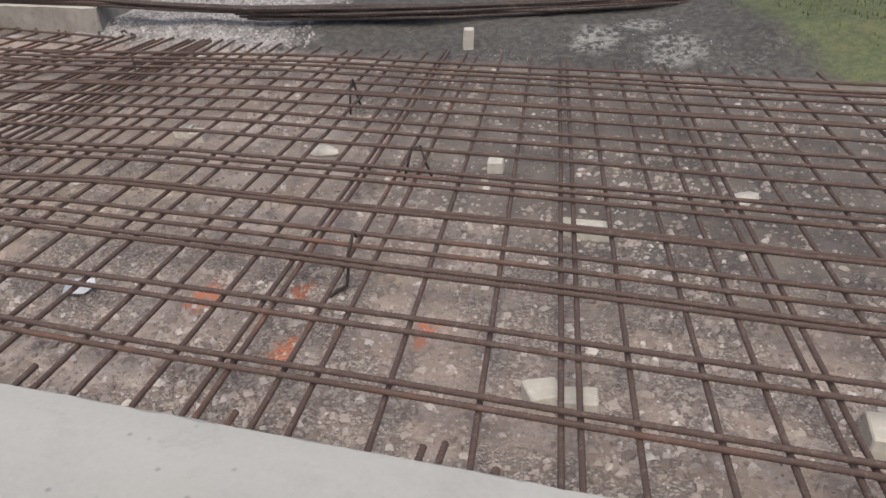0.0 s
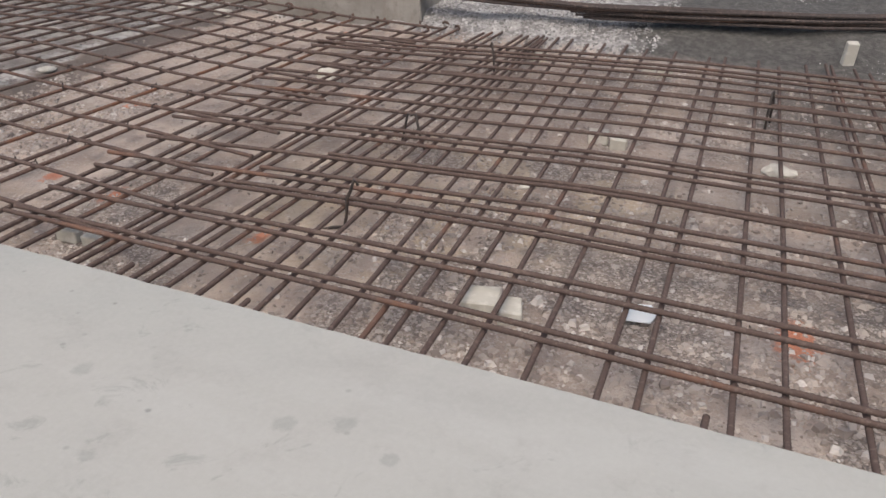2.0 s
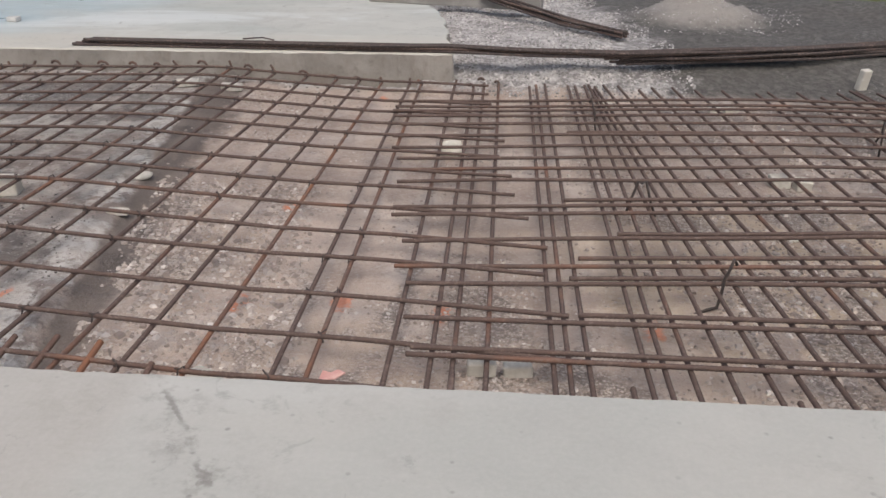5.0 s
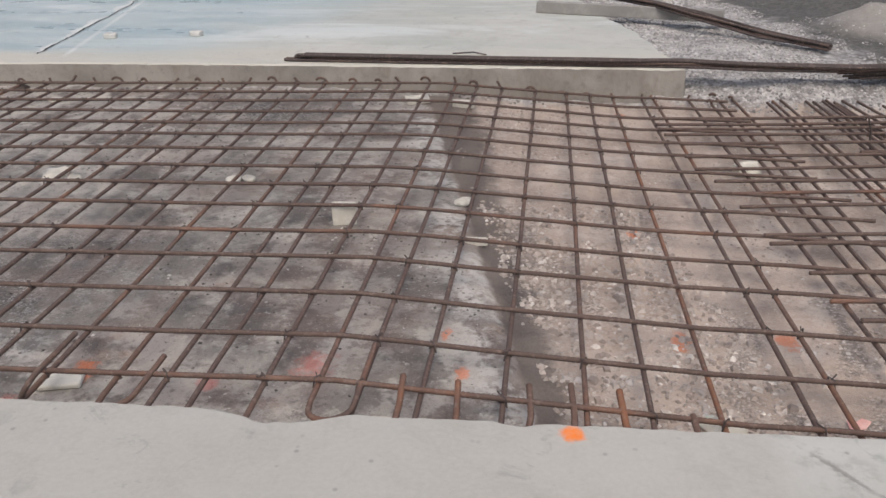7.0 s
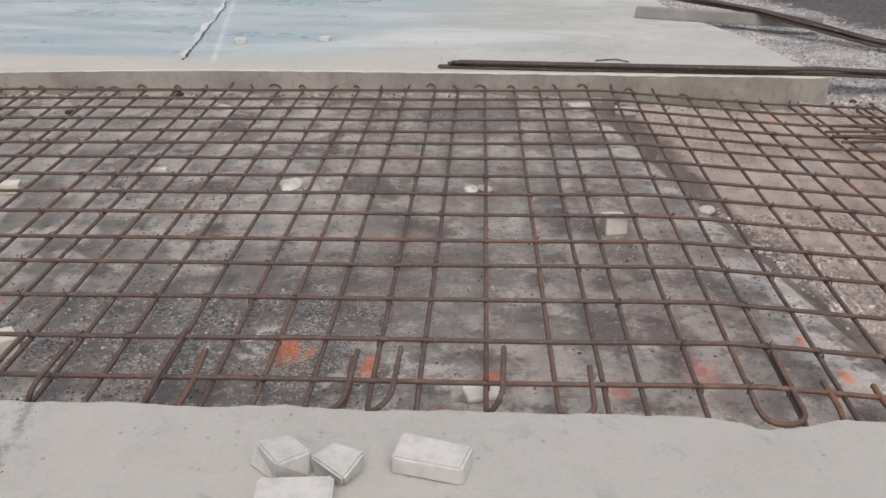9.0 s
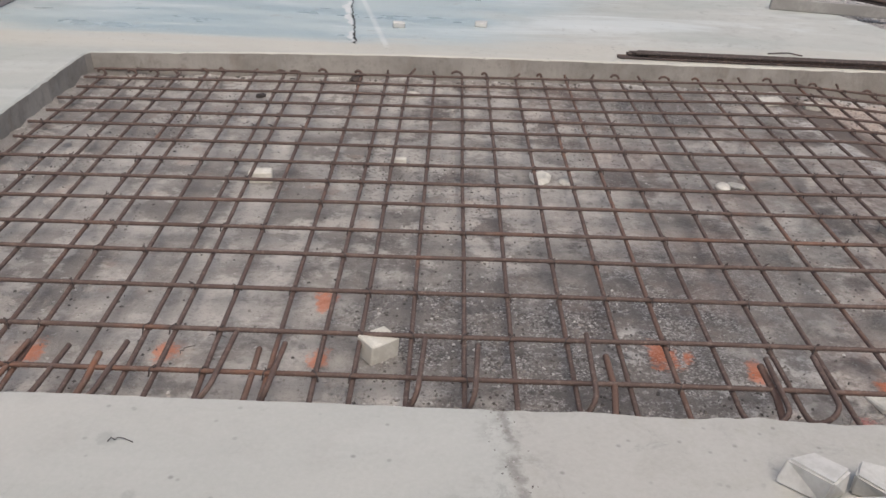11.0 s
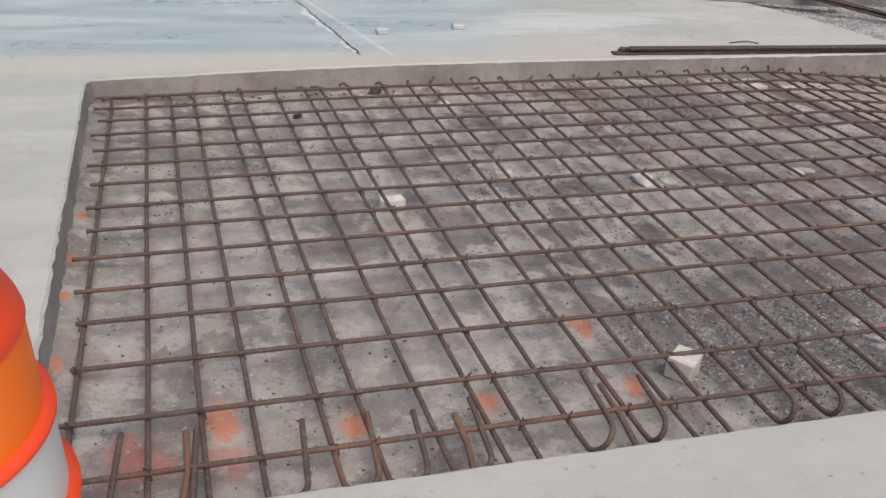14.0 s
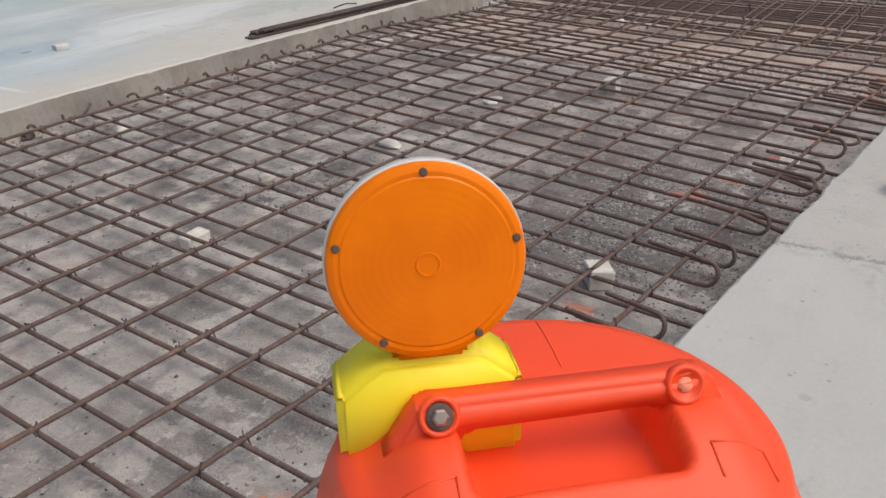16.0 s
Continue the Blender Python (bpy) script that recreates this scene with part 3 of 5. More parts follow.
def build_pavement():
    rng = random.Random(4)
    ring = [Vector((28, -50)), Vector((28, 0.0))]
    near = []
    for i in range(1, 900):
        x = 20 - i * 0.03
        if x < left_edge(0) + 0.04:
            break
        worn = 0.012 if -0.4 < x < 3.1 else 0.003
        y = worn * (noise.noise((x * 4, 0, 9)) + 0.7 * noise.noise((x * 17, 0, 4)))
        if 1.63 < x < 2.02:
            y -= 0.055 * math.sin(math.pi * (x - 1.63) / 0.39) ** 1.5 * (1 + 0.4 * noise.noise((x * 20, 1, 1)))
        if 2.40 < x < 2.52:
            y -= 0.02 * math.sin(math.pi * (x - 2.40) / 0.12)
        near.append(Vector((x, y)))
    ring += near
    left = []
    for i in range(0, 140):
        y = 0.002 + i * 0.033
        if y > far_edge(-3.2) - 0.01:
            break
        x = left_edge(y) + 0.008 * noise.noise((y * 3, 2, 1)) + 0.008 * noise.noise((y * 14, 5, 2))
        left.append(Vector((x, y)))
    ring += left
    x = left_edge(far_edge(-3.2)) + 0.03
    far = []
    while x < 3.65:
        far.append(Vector((x, far_edge(x) + 0.004 * noise.noise((x * 6, 7, 7)))))
        x += 0.04
    ring += far
    corners = [(slab_end(y), y) for y in (4.28, 4.72, 5.6, 6.26, 6.64, 9.05, 11.5)]
    for a, b in zip(corners, corners[1:]):
        ring += edge_run(a, b, 0.06, 0.03, rng)
    ring += [Vector((2.85, 11.5)), Vector((2.2, 18.0)), Vector((-1.0, 45.0)), Vector((-60, 45)), Vector((-60, -50))]
    # inward side of every outline point
    n = len(ring)
    verts, faces, slots = [], [], []
    for i, p in enumerate(ring):
        way = (ring[(i + 1) % n] - ring[i - 1]).normalized()
        inside = Vector((-way.y, way.x))
        chip = 0.010 + 0.010 * abs(noise.noise((p.x * 7, p.y * 7, 3)))
        q = p + inside * chip
        verts.append((q.x, q.y, 0.0))
        verts.append((p.x, p.y, -0.008 - 0.010 * abs(noise.noise((p.x * 9, p.y * 9, 6)))))
        j = 0.010 * noise.noise((p.x * 8, p.y * 8, 1))
        slope = 0.012 if p.x < -2.9 and -0.1 < p.y < 4.2 else (0.02 if p.y > 3 else 0.0)
        verts.append((p.x - inside.x * (j + slope * 0.6), p.y - inside.y * (j + slope * 0.6), -0.15))
        verts.append((p.x - inside.x * (slope - j), p.y - inside.y * (slope - j), -0.36))
    bm = bmesh.new()
    vs = [bm.verts.new(v) for v in verts]
    top = bm.faces.new([vs[4 * i] for i in range(n)])
    for i in range(n):
        k = (i + 1) % n
        for level in range(3):
            f = bm.faces.new((vs[4 * i + level], vs[4 * i + level + 1], vs[4 * k + level + 1], vs[4 * k + level]))
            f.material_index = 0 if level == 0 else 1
    bmesh.ops.triangulate(bm, faces=[top])
    bmesh.ops.recalc_face_normals(bm, faces=bm.faces[:])
    me = bpy.data.meshes.new("pavement")
    bm.to_mesh(me)
    bm.free()
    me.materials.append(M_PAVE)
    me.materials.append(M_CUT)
    tagged(new("pavement", me), "pale grey concrete road slab with a sawn edge round the pit", "pavement", kind="structure")


build_ground()
build_pavement()

# ---- reinforcing steel ----
BAR = 0.0090


def skew(x):
    """Drift in x of a crossing bar for each metre of y."""
    return lerp_table(x, (-2.82, -1.93, -1.32, -0.85, 0.75, 1.2, 1.97, 2.4, 2.86, 3.5, 4.4, 4.75, 5.1, 5.4, 5.65, 6.2, 6.8, 7.2, 7.8, 8.8),
                      (-0.037, -0.057, -0.028, -0.001, 0.027, 0.018, 0.047, 0.042, 0.026, -0.015, -0.018, -0.03, -0.10, -0.125, -0.10, -0.088, -0.108, -0.132, -0.172, -0.21))


CROSS_WEST = (-2.82, -2.594, -2.431, -2.276, -2.063, -1.934, -1.744, -1.574, -1.482, -1.32, -1.117, -0.962, -0.84, -0.661, -0.475, -0.308, -0.113,
              0.067, 0.232, 0.4, 0.599, 0.757, 0.978, 1.211, 1.367, 1.489, 1.675, 1.841, 1.971, 2.158, 2.409, 2.665, 2.865, 3.085, 3.369, 3.487)
CROSS_EAST = (3.738, 3.877, 3.952, 4.06, 4.285, 4.338, 4.402, 4.591, 4.649, 4.734, 4.862, 4.992, 5.1, 5.218, 5.37, 5.477, 5.553, 5.664, 5.796, 5.969,
              6.169, 6.275, 6.512, 6.648, 6.844, 7.004, 7.046, 7.216, 7.328, 7.56, 7.836, 8.065, 8.119, 8.272, 8.485, 8.653, 8.794, 8.846, 9.048,
              9.265, 9.5, 9.75)
# hooked near ends: bar number to the leg's offset, the tip's y and the hook's tilt from flat
HOOKS = {0: (0.13, 0.46, 10), 1: (0.12, 0.45, 8), 3: (0.115, 0.42, 10), 4: (0.105, 0.42, 10), 5: (0.12, 0.40, 8), 6: (0.12, 0.42, 12), 9: (0.07, 0.41, 50), 10: (0.04, 0.35, 65),
         13: (0.04, 0.41, 65), 14: (0.03, 0.38, 70), 16: (0.04, 0.47, 65), 19: (0.13, 0.41, 20), 20: (0.08, 0.40, 40), 22: (0.05, 0.38, 60),
         23: (0.11, 0.36, 12), 27: (0.135, 0.50, 5)}
LONG_WEST = (0.300, 0.553, 0.850, 1.146, 1.391, 1.682, 1.946, 2.195, 2.478, 2.748, 2.977, 3.225, 3.482, 3.722, 3.955)
LONG_EAST = (0.443, 0.487, 0.755, 0.805, 1.10, 1.14, 1.275, 1.345, 1.575, 1.61, 1.87, 1.95, 2.03, 2.29, 2.48, 2.65, 2.88, 3.06, 3.12, 3.30, 3.50, 3.60, 3.72, 3.84)


def bar_path_cross(x0, rng, hook, curl):
    """One crossing bar from its curled far end to its hooked near end."""
    k = skew(x0)
    top = min(far_edge(min(x0 + 4 * k, 3.6)), 4.26) - 0.085
    far_y = top + (rng.uniform(-0.10, 0.12) if x0 > 3.6 else 0.0)
    pts = []
    level = lambda x, y: steel_level(x) - 0.010 + 0.006 * noise.noise((x * 1.3, y * 1.3, 2))
    end = x0 + k * far_y
    if curl:
        arch = rng.random() < 0.55
        lean, size = rng.uniform(-0.085, -0.03) if arch else rng.uniform(-0.05, 0.05), rng.uniform(0.014, 0.028)
        for a in (160, 125, 90, 55, 25, 0):
            rise = size * 1.4 * math.sin(radians(a * 0.95)) if arch else size * (1 - math.cos(radians(a)))
            side = lean * (1 - math.cos(radians(a))) / 2 if arch else lean * (a / 160)
            pts.append((end + side, far_y - size * math.sin(radians(a)) * 0.2, level(end, far_y) + rise))
    y = far_y - 0.03
    while y > 0.24:
        pts.append((x0 + k * y + 0.006 * noise.noise((x0 * 7, y * 0.7, 5)), y, level(x0 + k * y, y)))
        y -= 0.22
    x = x0 + k * 0.2
    z = level(x, 0.2)
    if hook:
        wide, leg, tilt = hook
        pts.append((x, 0.18, z))
        for a in range(20, 181, 20):
            s, c = math.sin(radians(a)), math.cos(radians(a))
            off = wide / 2 * (1 - c)
            pts.append((x + off * math.cos(tilt), 0.155 - wide / 2 * s, z + off * math.sin(tilt)))
        for f in (0.5, 1.0):
            pts.append((x + wide * math.cos(tilt) + 0.012 * f, 0.155 + leg * f, z + wide * math.sin(tilt) + 0.006 * f))
    else:
        pts.append((x0 + k * 0.04, 0.035, level(x0, 0)))
    return pts


def rod(name, pts, parent, mat, radius=BAR, rib=0.0017, sides=7, label=""):
    v, f = tube(pts, radius - 0.0006, sides, rib, 0.0075)
    return part(name, mesh_of(name, v, f, mat, True), parent, label)


def build_mats():
    rng = random.Random(11)
    west = thing("rebar_mat", "tied mat of rusty ribbed steel bars over the grey pit floor", "rebar mat", group="steel mats in the pit")
    for i, x0 in enumerate(CROSS_WEST):
        hook = HOOKS.get(i)
        if hook:
            across, tip, tilt = hook
            hook = (across / math.cos(radians(tilt)), tip - 0.155, radians(tilt))
        warm = i in (18, 23, 33, 35)
        rod("cross_bar", bar_path_cross(x0, rng, hook, True), west, M_RUST_WARM if warm else M_RUST)
    for i, y0 in enumerate(LONG_WEST):
        end = 4.40 - 0.14 * y0 + 0.08 * rng.random()
        x = left_edge(y0) + 0.03 + 0.05 * rng.random()
        fan, pts = 0.0096 * (y0 - 0.5), []
        while x < end + 0.2:
            x = min(x, end)
            y = y0 - 0.018 + fan * (min(x, 3.2) + 2.8) - 0.11 * max(0, x - 3.45)
            pts.append((x, y + 0.010 * noise.noise((x * 0.5, y0 * 3, 1)), steel_level(x) + 0.010 + 0.006 * noise.noise((x * 1.1, y0 * 2, 4))))
            if x == end:
                break
            x += 0.25
        rod("long_bar", pts, west, M_RUST)
    for x, y, size in ((-2.50, 0.43, 0.010), (-1.69, 0.35, 0.011), (-1.17, 0.41, 0.010), (0.01, 0.43, 0.011), (0.53, 0.40, 0.012), (2.11, 0.33, 0.010), (2.28, 0.33, 0.010), (2.50, 0.35, 0.010), (2.63, 0.38, 0.010), (2.78, 0.37, 0.011), (2.99, 0.28, 0.010)):
        z = steel_level(x) + 0.006
        rod("stub_bar", [(x + rng.uniform(-0.03, 0.03), 0.02, z - 0.03), (x + 0.004, y * 0.6, z), (x, y, z + 0.012)], west, M_RUST_WARM, size)
    tie_knots(west, CROSS_WEST, LONG_WEST, 3.7, 23)
    east = thing("rebar_mat", "dense mat of doubled rusty bars over brown rubble fill", "rebar mat", group="steel mats in the pit")
    for i, x0 in enumerate(CROSS_EAST):
        rod("cross_bar", bar_path_cross(x0, rng, None, x0 < 4.2), east, M_RUST, 0.0092)
    for x, y, size in ((3.95, 0.36, 0.0095), (4.52, 0.33, 0.0095), (5.02, 0.30, 0.009), (6.42, 0.31, 0.0095), (7.12, 0.27, 0.009), (7.66, 0.27, 0.0095), (7.71, 0.30, 0.0095), (7.86, 0.24, 0.0105)):
        z = steel_level(x) - 0.012
        rod("stub_bar", [(x + rng.uniform(-0.02, 0.02), 0.02, z - 0.02), (x + 0.004, y * 0.6, z), (x, y, z + 0.008)], east, M_RUST, size)
    for i, y0 in enumerate(LONG_EAST):
        start = 3.80 - 0.13 * y0 + 0.07 * rng.random() if i not in (3, 5, 7, 9, 12, 18) else 4.2 + 0.4 * rng.random()
        drift, pull = rng.uniform(-0.004, 0.004), min(0.11, max(0.0, 0.10 * (y0 - 0.4)))
        x, pts = start, []
        while x < 10.3:
            pts.append((x, y0 + drift * (x - 4) - pull * max(0.0, 5.7 - x) + 0.012 * noise.noise((x * 0.5, y0 * 5, 7)), steel_level(x) + 0.012 + 0.006 * (i % 2) + 0.008 * noise.noise((x * 1.1, y0 * 3, 4))))
            x += 0.25
        rod("long_bar", pts, east, M_RUST, 0.0094)


def tie_knots(mat, cross, rows, limit, seed):
    """Twisted wire ties at most of the crossings."""
    rng = random.Random(seed)
    verts, faces = [], []
    for x0 in cross:
        for row in rows:
            y = row - 0.018 + 0.0096 * (row - 0.5) * (min(x0, 3.2) + 2.8)
            x = x0 + skew(x0) * y
            if rng.random() < 0.45 or x > limit:
                continue
            z, a = steel_level(x), rng.choice((45, 135))
            u = Vector((math.cos(radians(a)), math.sin(radians(a)), 0)) * 0.017
            p = Vector((x, y, z))
            tv, tf = tube([p - u + Vector((0, 0, -0.012)), p - u * 0.6 + Vector((0, 0, 0.018)), p + u * 0.6 + Vector((0, 0, 0.022)), p + u + Vector((0, 0, -0.010))], 0.0035, 4)
            tip = p + Vector((rng.uniform(-0.02, 0.02), rng.uniform(-0.02, 0.02), 0.027))
            sv, sf = tube([p + Vector((0, 0, 0.016)), tip], 0.0025, 4)
            for v, f in ((tv, tf), (sv, sf)):
                o = len(verts)
                verts.extend(v)
                faces.extend(tuple(k + o for k in q) for q in f)
    ob = part("tie_wire", mesh_of("tie_wire", verts, faces, M_RUST_DARK), mat, "dark twisted tie wires at the crossings")
    tagged(ob, "dark twisted tie wires at the crossings", kind="stuff")


def chair_mesh(kind, rng):
    if kind == 0:
        pts = [(-0.07, 0.02, 0.0), (-0.045, 0.01, 0.10), (-0.02, 0, 0.20), (0.0, 0, 0.19), (0.025, 0, 0.20), (0.05, -0.02, 0.10), (0.085, -0.03, 0.0)]
    elif kind == 1:
        pts = [(-0.11, 0.0, 0.0), (-0.05, 0.0, 0.015), (0.0, 0.0, 0.02), (0.012, 0.0, 0.07), (0.02, 0, 0.16), (0.035, 0, 0.19), (0.055, 0, 0.25), (0.07, 0, 0.22)]
    else:
        pts = [(-0.03, 0, 0.0), (-0.02, 0, 0.12), (0.0, 0, 0.22), (0.02, 0.0, 0.23), (0.045, 0, 0.15), (0.09, 0.02, 0.07), (0.13, 0.03, 0.0)]
    return mesh_of("bar_chair", *tube([tuple(0.88 * v for v in p) for p in pts], 0.0065, 6), M_WIRE, True)


def build_chairs():
    rng = random.Random(3)
    for x, y, kind, turn in ((4.74, 1.98, 0, 10), (4.925, 1.03, 1, 20), (6.98, 2.2, 0, 30), (7.07, 1.14, 1, 60),
                             (4.63, 3.34, 1, 140), (6.28, 3.09, 2, 75)):
        ob = new("bar_chair", chair_mesh(kind, rng))
        ob.matrix_world = pose(x, y, floor_level(x, y) - 0.003, 0, 0, turn)
        tagged(ob, "bent black wire bar chair standing among the bars", "bar chair", "bar chairs in the pit")


# ---- loose stones ----
def stone_field(name, label, mat, spots, seed, flat=0.7):
    """Many small broken stones as one heap of stuff; spots are (x, y, z, size)."""
    rng = np.random.default_rng(seed)
    cube = np.array([(-1, -1, -1), (1, -1, -1), (1, 1, -1), (-1, 1, -1), (-1, -1, 1), (1, -1, 1), (1, 1, 1), (-1, 1, 1)], float) * 0.5
    quads = np.array([(0, 3, 2, 1), (4, 5, 6, 7), (0, 1, 5, 4), (1, 2, 6, 5), (2, 3, 7, 6), (3, 0, 4, 7)])
    verts, faces = [], []
    for i, (x, y, z, s) in enumerate(spots):
        b = cube * (1 + rng.uniform(-0.45, 0.3, (8, 3)))
        b[4:, :2] *= rng.uniform(0.35, 0.75)
        a = rng.uniform(0, 2 * math.pi)
        turn = np.array([[math.cos(a), -math.sin(a), 0], [math.sin(a), math.cos(a), 0], [0, 0, 1]])
        b = (b * (s, s * rng.uniform(0.6, 1.0), s * flat * rng.uniform(0.5, 1.1))) @ turn.T + (x, y, z + s * 0.16)
        verts.append(b)
        faces.append(quads + 8 * i)
    me = mesh_of(name, np.concatenate(verts).tolist(), np.concatenate(faces).tolist(), mat)
    tagged(new(name, me), label, name.replace("_", " "), kind="stuff")


def build_stones():
    rng = random.Random(8)
    spots = []
    while len(spots) < 30000:
        x, y = rng.uniform(2.0, 10.4), rng.uniform(0.02, 4.12)
        clump = noise.noise((x * 1.4, y * 1.4, 11)) + 0.5 * noise.noise((x * 4, y * 4, 2))
        rubble = min(1.0, max(0.0, (x - 4.2) / 1.3))
        near = max(0.0, 1.0 - y / 2.4)
        rim = 1.0 if x + 0.19 * y < 3.5 and y < 2.2 and clump > -0.4 else 0.0
        if x + 0.19 * y < 2.66 or rng.random() > 0.012 + 0.30 * rim + 0.05 * rubble + 0.2 * near * rubble + (0.4 + 0.9 * near) * max(0, clump - 0.05):
            continue
        spots.append((x, y, floor_level(x, y), rng.uniform(0.006, 0.013) * (1 + 2.4 * (0.35 + 0.65 * max(rubble, rim)) * rng.random() ** 2.5)))
    stone_field("rubble_stones", "small broken brown-grey stones strewn on the fill", M_STONE, spots, 1, 0.5)
    spots = []
    while len(spots) < 5200:
        x, y = rng.uniform(-3.0, 2.4), rng.uniform(0.05, 4.1)
        clump = noise.noise((x * 1.1, y * 1.1, 21)) + 0.5 * noise.noise((x * 4, y * 4, 12))
        if x < left_edge(y) + 0.06 or x + 0.19 * y > 2.5 or rng.random() > 0.04 + 0.8 * max(0, clump - 0.1) + (0.5 if -0.9 < x < 0.7 and y < 1.0 and clump > -0.2 else 0):
            continue
        spots.append((x, y, floor_level(x, y), rng.uniform(0.005, 0.014)))
    for i in range(420):
        x = rng.uniform(-2.6, 3.2)
        y = far_edge(x) - abs(rng.gauss(0.0, 0.05)) - 0.02
        if noise.noise((x * 2.3, 0, 31)) + rng.uniform(-0.3, 0.3) > -0.05:
            spots.append((x, y, floor_level(x, y) - 0.003, rng.uniform(0.010, 0.032)))
    for i in range(160):
        y = rng.uniform(-0.85, -0.02)
        x = -0.38 - 0.10 * y + rng.gauss(0, 0.022) + 0.03 * noise.noise((0, y * 4, 3))
        spots.append((x, y, -0.002, rng.uniform(0.003, 0.009)))
    stone_field("floor_grit", "loose grey grit and chips on the pit floor", M_GRIT, spots, 2, 0.5)
    spots = []
    while len(spots) < 9000:
        x, y = rng.uniform(3.0, 8.0), rng.uniform(4.1, 10.0)
        if x < slab_end(y) + 0.03 or x + 0.12 * y + 0.13 * max(0, y - 6) > 5.8 + 0.5 * noise.noise((x * 2, y * 2, 9)) or math.hypot((x - 5.78) / 0.7, (y - 6.35) / 0.55) < 1 or rng.random() > (1.0 if y < 5.2 else 0.6):
            continue
        spots.append((x, y, floor_level(x, y), rng.uniform(0.008, 0.024) * (1.3 if rng.random() < 0.08 else 1)))
    for i in range(900):
        a, d = rng.uniform(0, 6.28), rng.random() ** 0.5 * 1.25
        x, y = 5.80 + 0.72 * d * math.cos(a), 6.32 + 0.6 * d * math.sin(a)
        spots.append((x, y, floor_level(x, y) - 0.003, rng.uniform(0.006, 0.020)))
    for i in range(520):
        cx, cy = rng.choice(((7.47, 4.60), (8.02, 4.50), (7.75, 4.85), (6.9, 4.35), (7.9, 4.25)))
        x, y = rng.gauss(cx, 0.16), rng.gauss(cy, 0.08)
        spots.append((x, y, floor_level(x, y) - 0.002, rng.uniform(0.004, 0.013)))
    stone_field("roadside_gravel", "crushed pale gravel along the pit and the slab's end", M_GRAVEL, spots, 3)


# ---- bundles, beam, barriers ----
def build_bundle(path, count, label, radius, spread, seed, lift):
    rng = random.Random(seed)
    name = thing("rebar_bundle", label, "rebar bundle", group="stacked steel")
    for i in range(count):
        wide = max(2, -(-count // 3))
        row, col = divmod(i, wide)
        dx, dz = (col - wide / 2 + 0.5 * (row % 2)) * radius * 2.15 + rng.uniform(-0.004, 0.004), row * radius * 1.8
        shift = rng.uniform(-0.12, 0.16)
        pts = []
        for j, (x, y, z) in enumerate(path):
            a = Vector(path[min(j + 1, len(path) - 1)]) - Vector(path[max(j - 1, 0)])
            side = Vector((-a.y, a.x, 0)).normalized()
            p = Vector((x, y, z + radius + lift)) + side * (dx + spread * rng.uniform(-1, 1) * (j / len(path))) + Vector((0, 0, dz))
            if j == 0:
                p -= a.normalized() * shift
            pts.append(p)
        v, f = tube(pts, radius, 6)
        part("bar", mesh_of("bar", v, f, M_RUST_DARK if rng.random() < 0.85 else M_RUST), name)


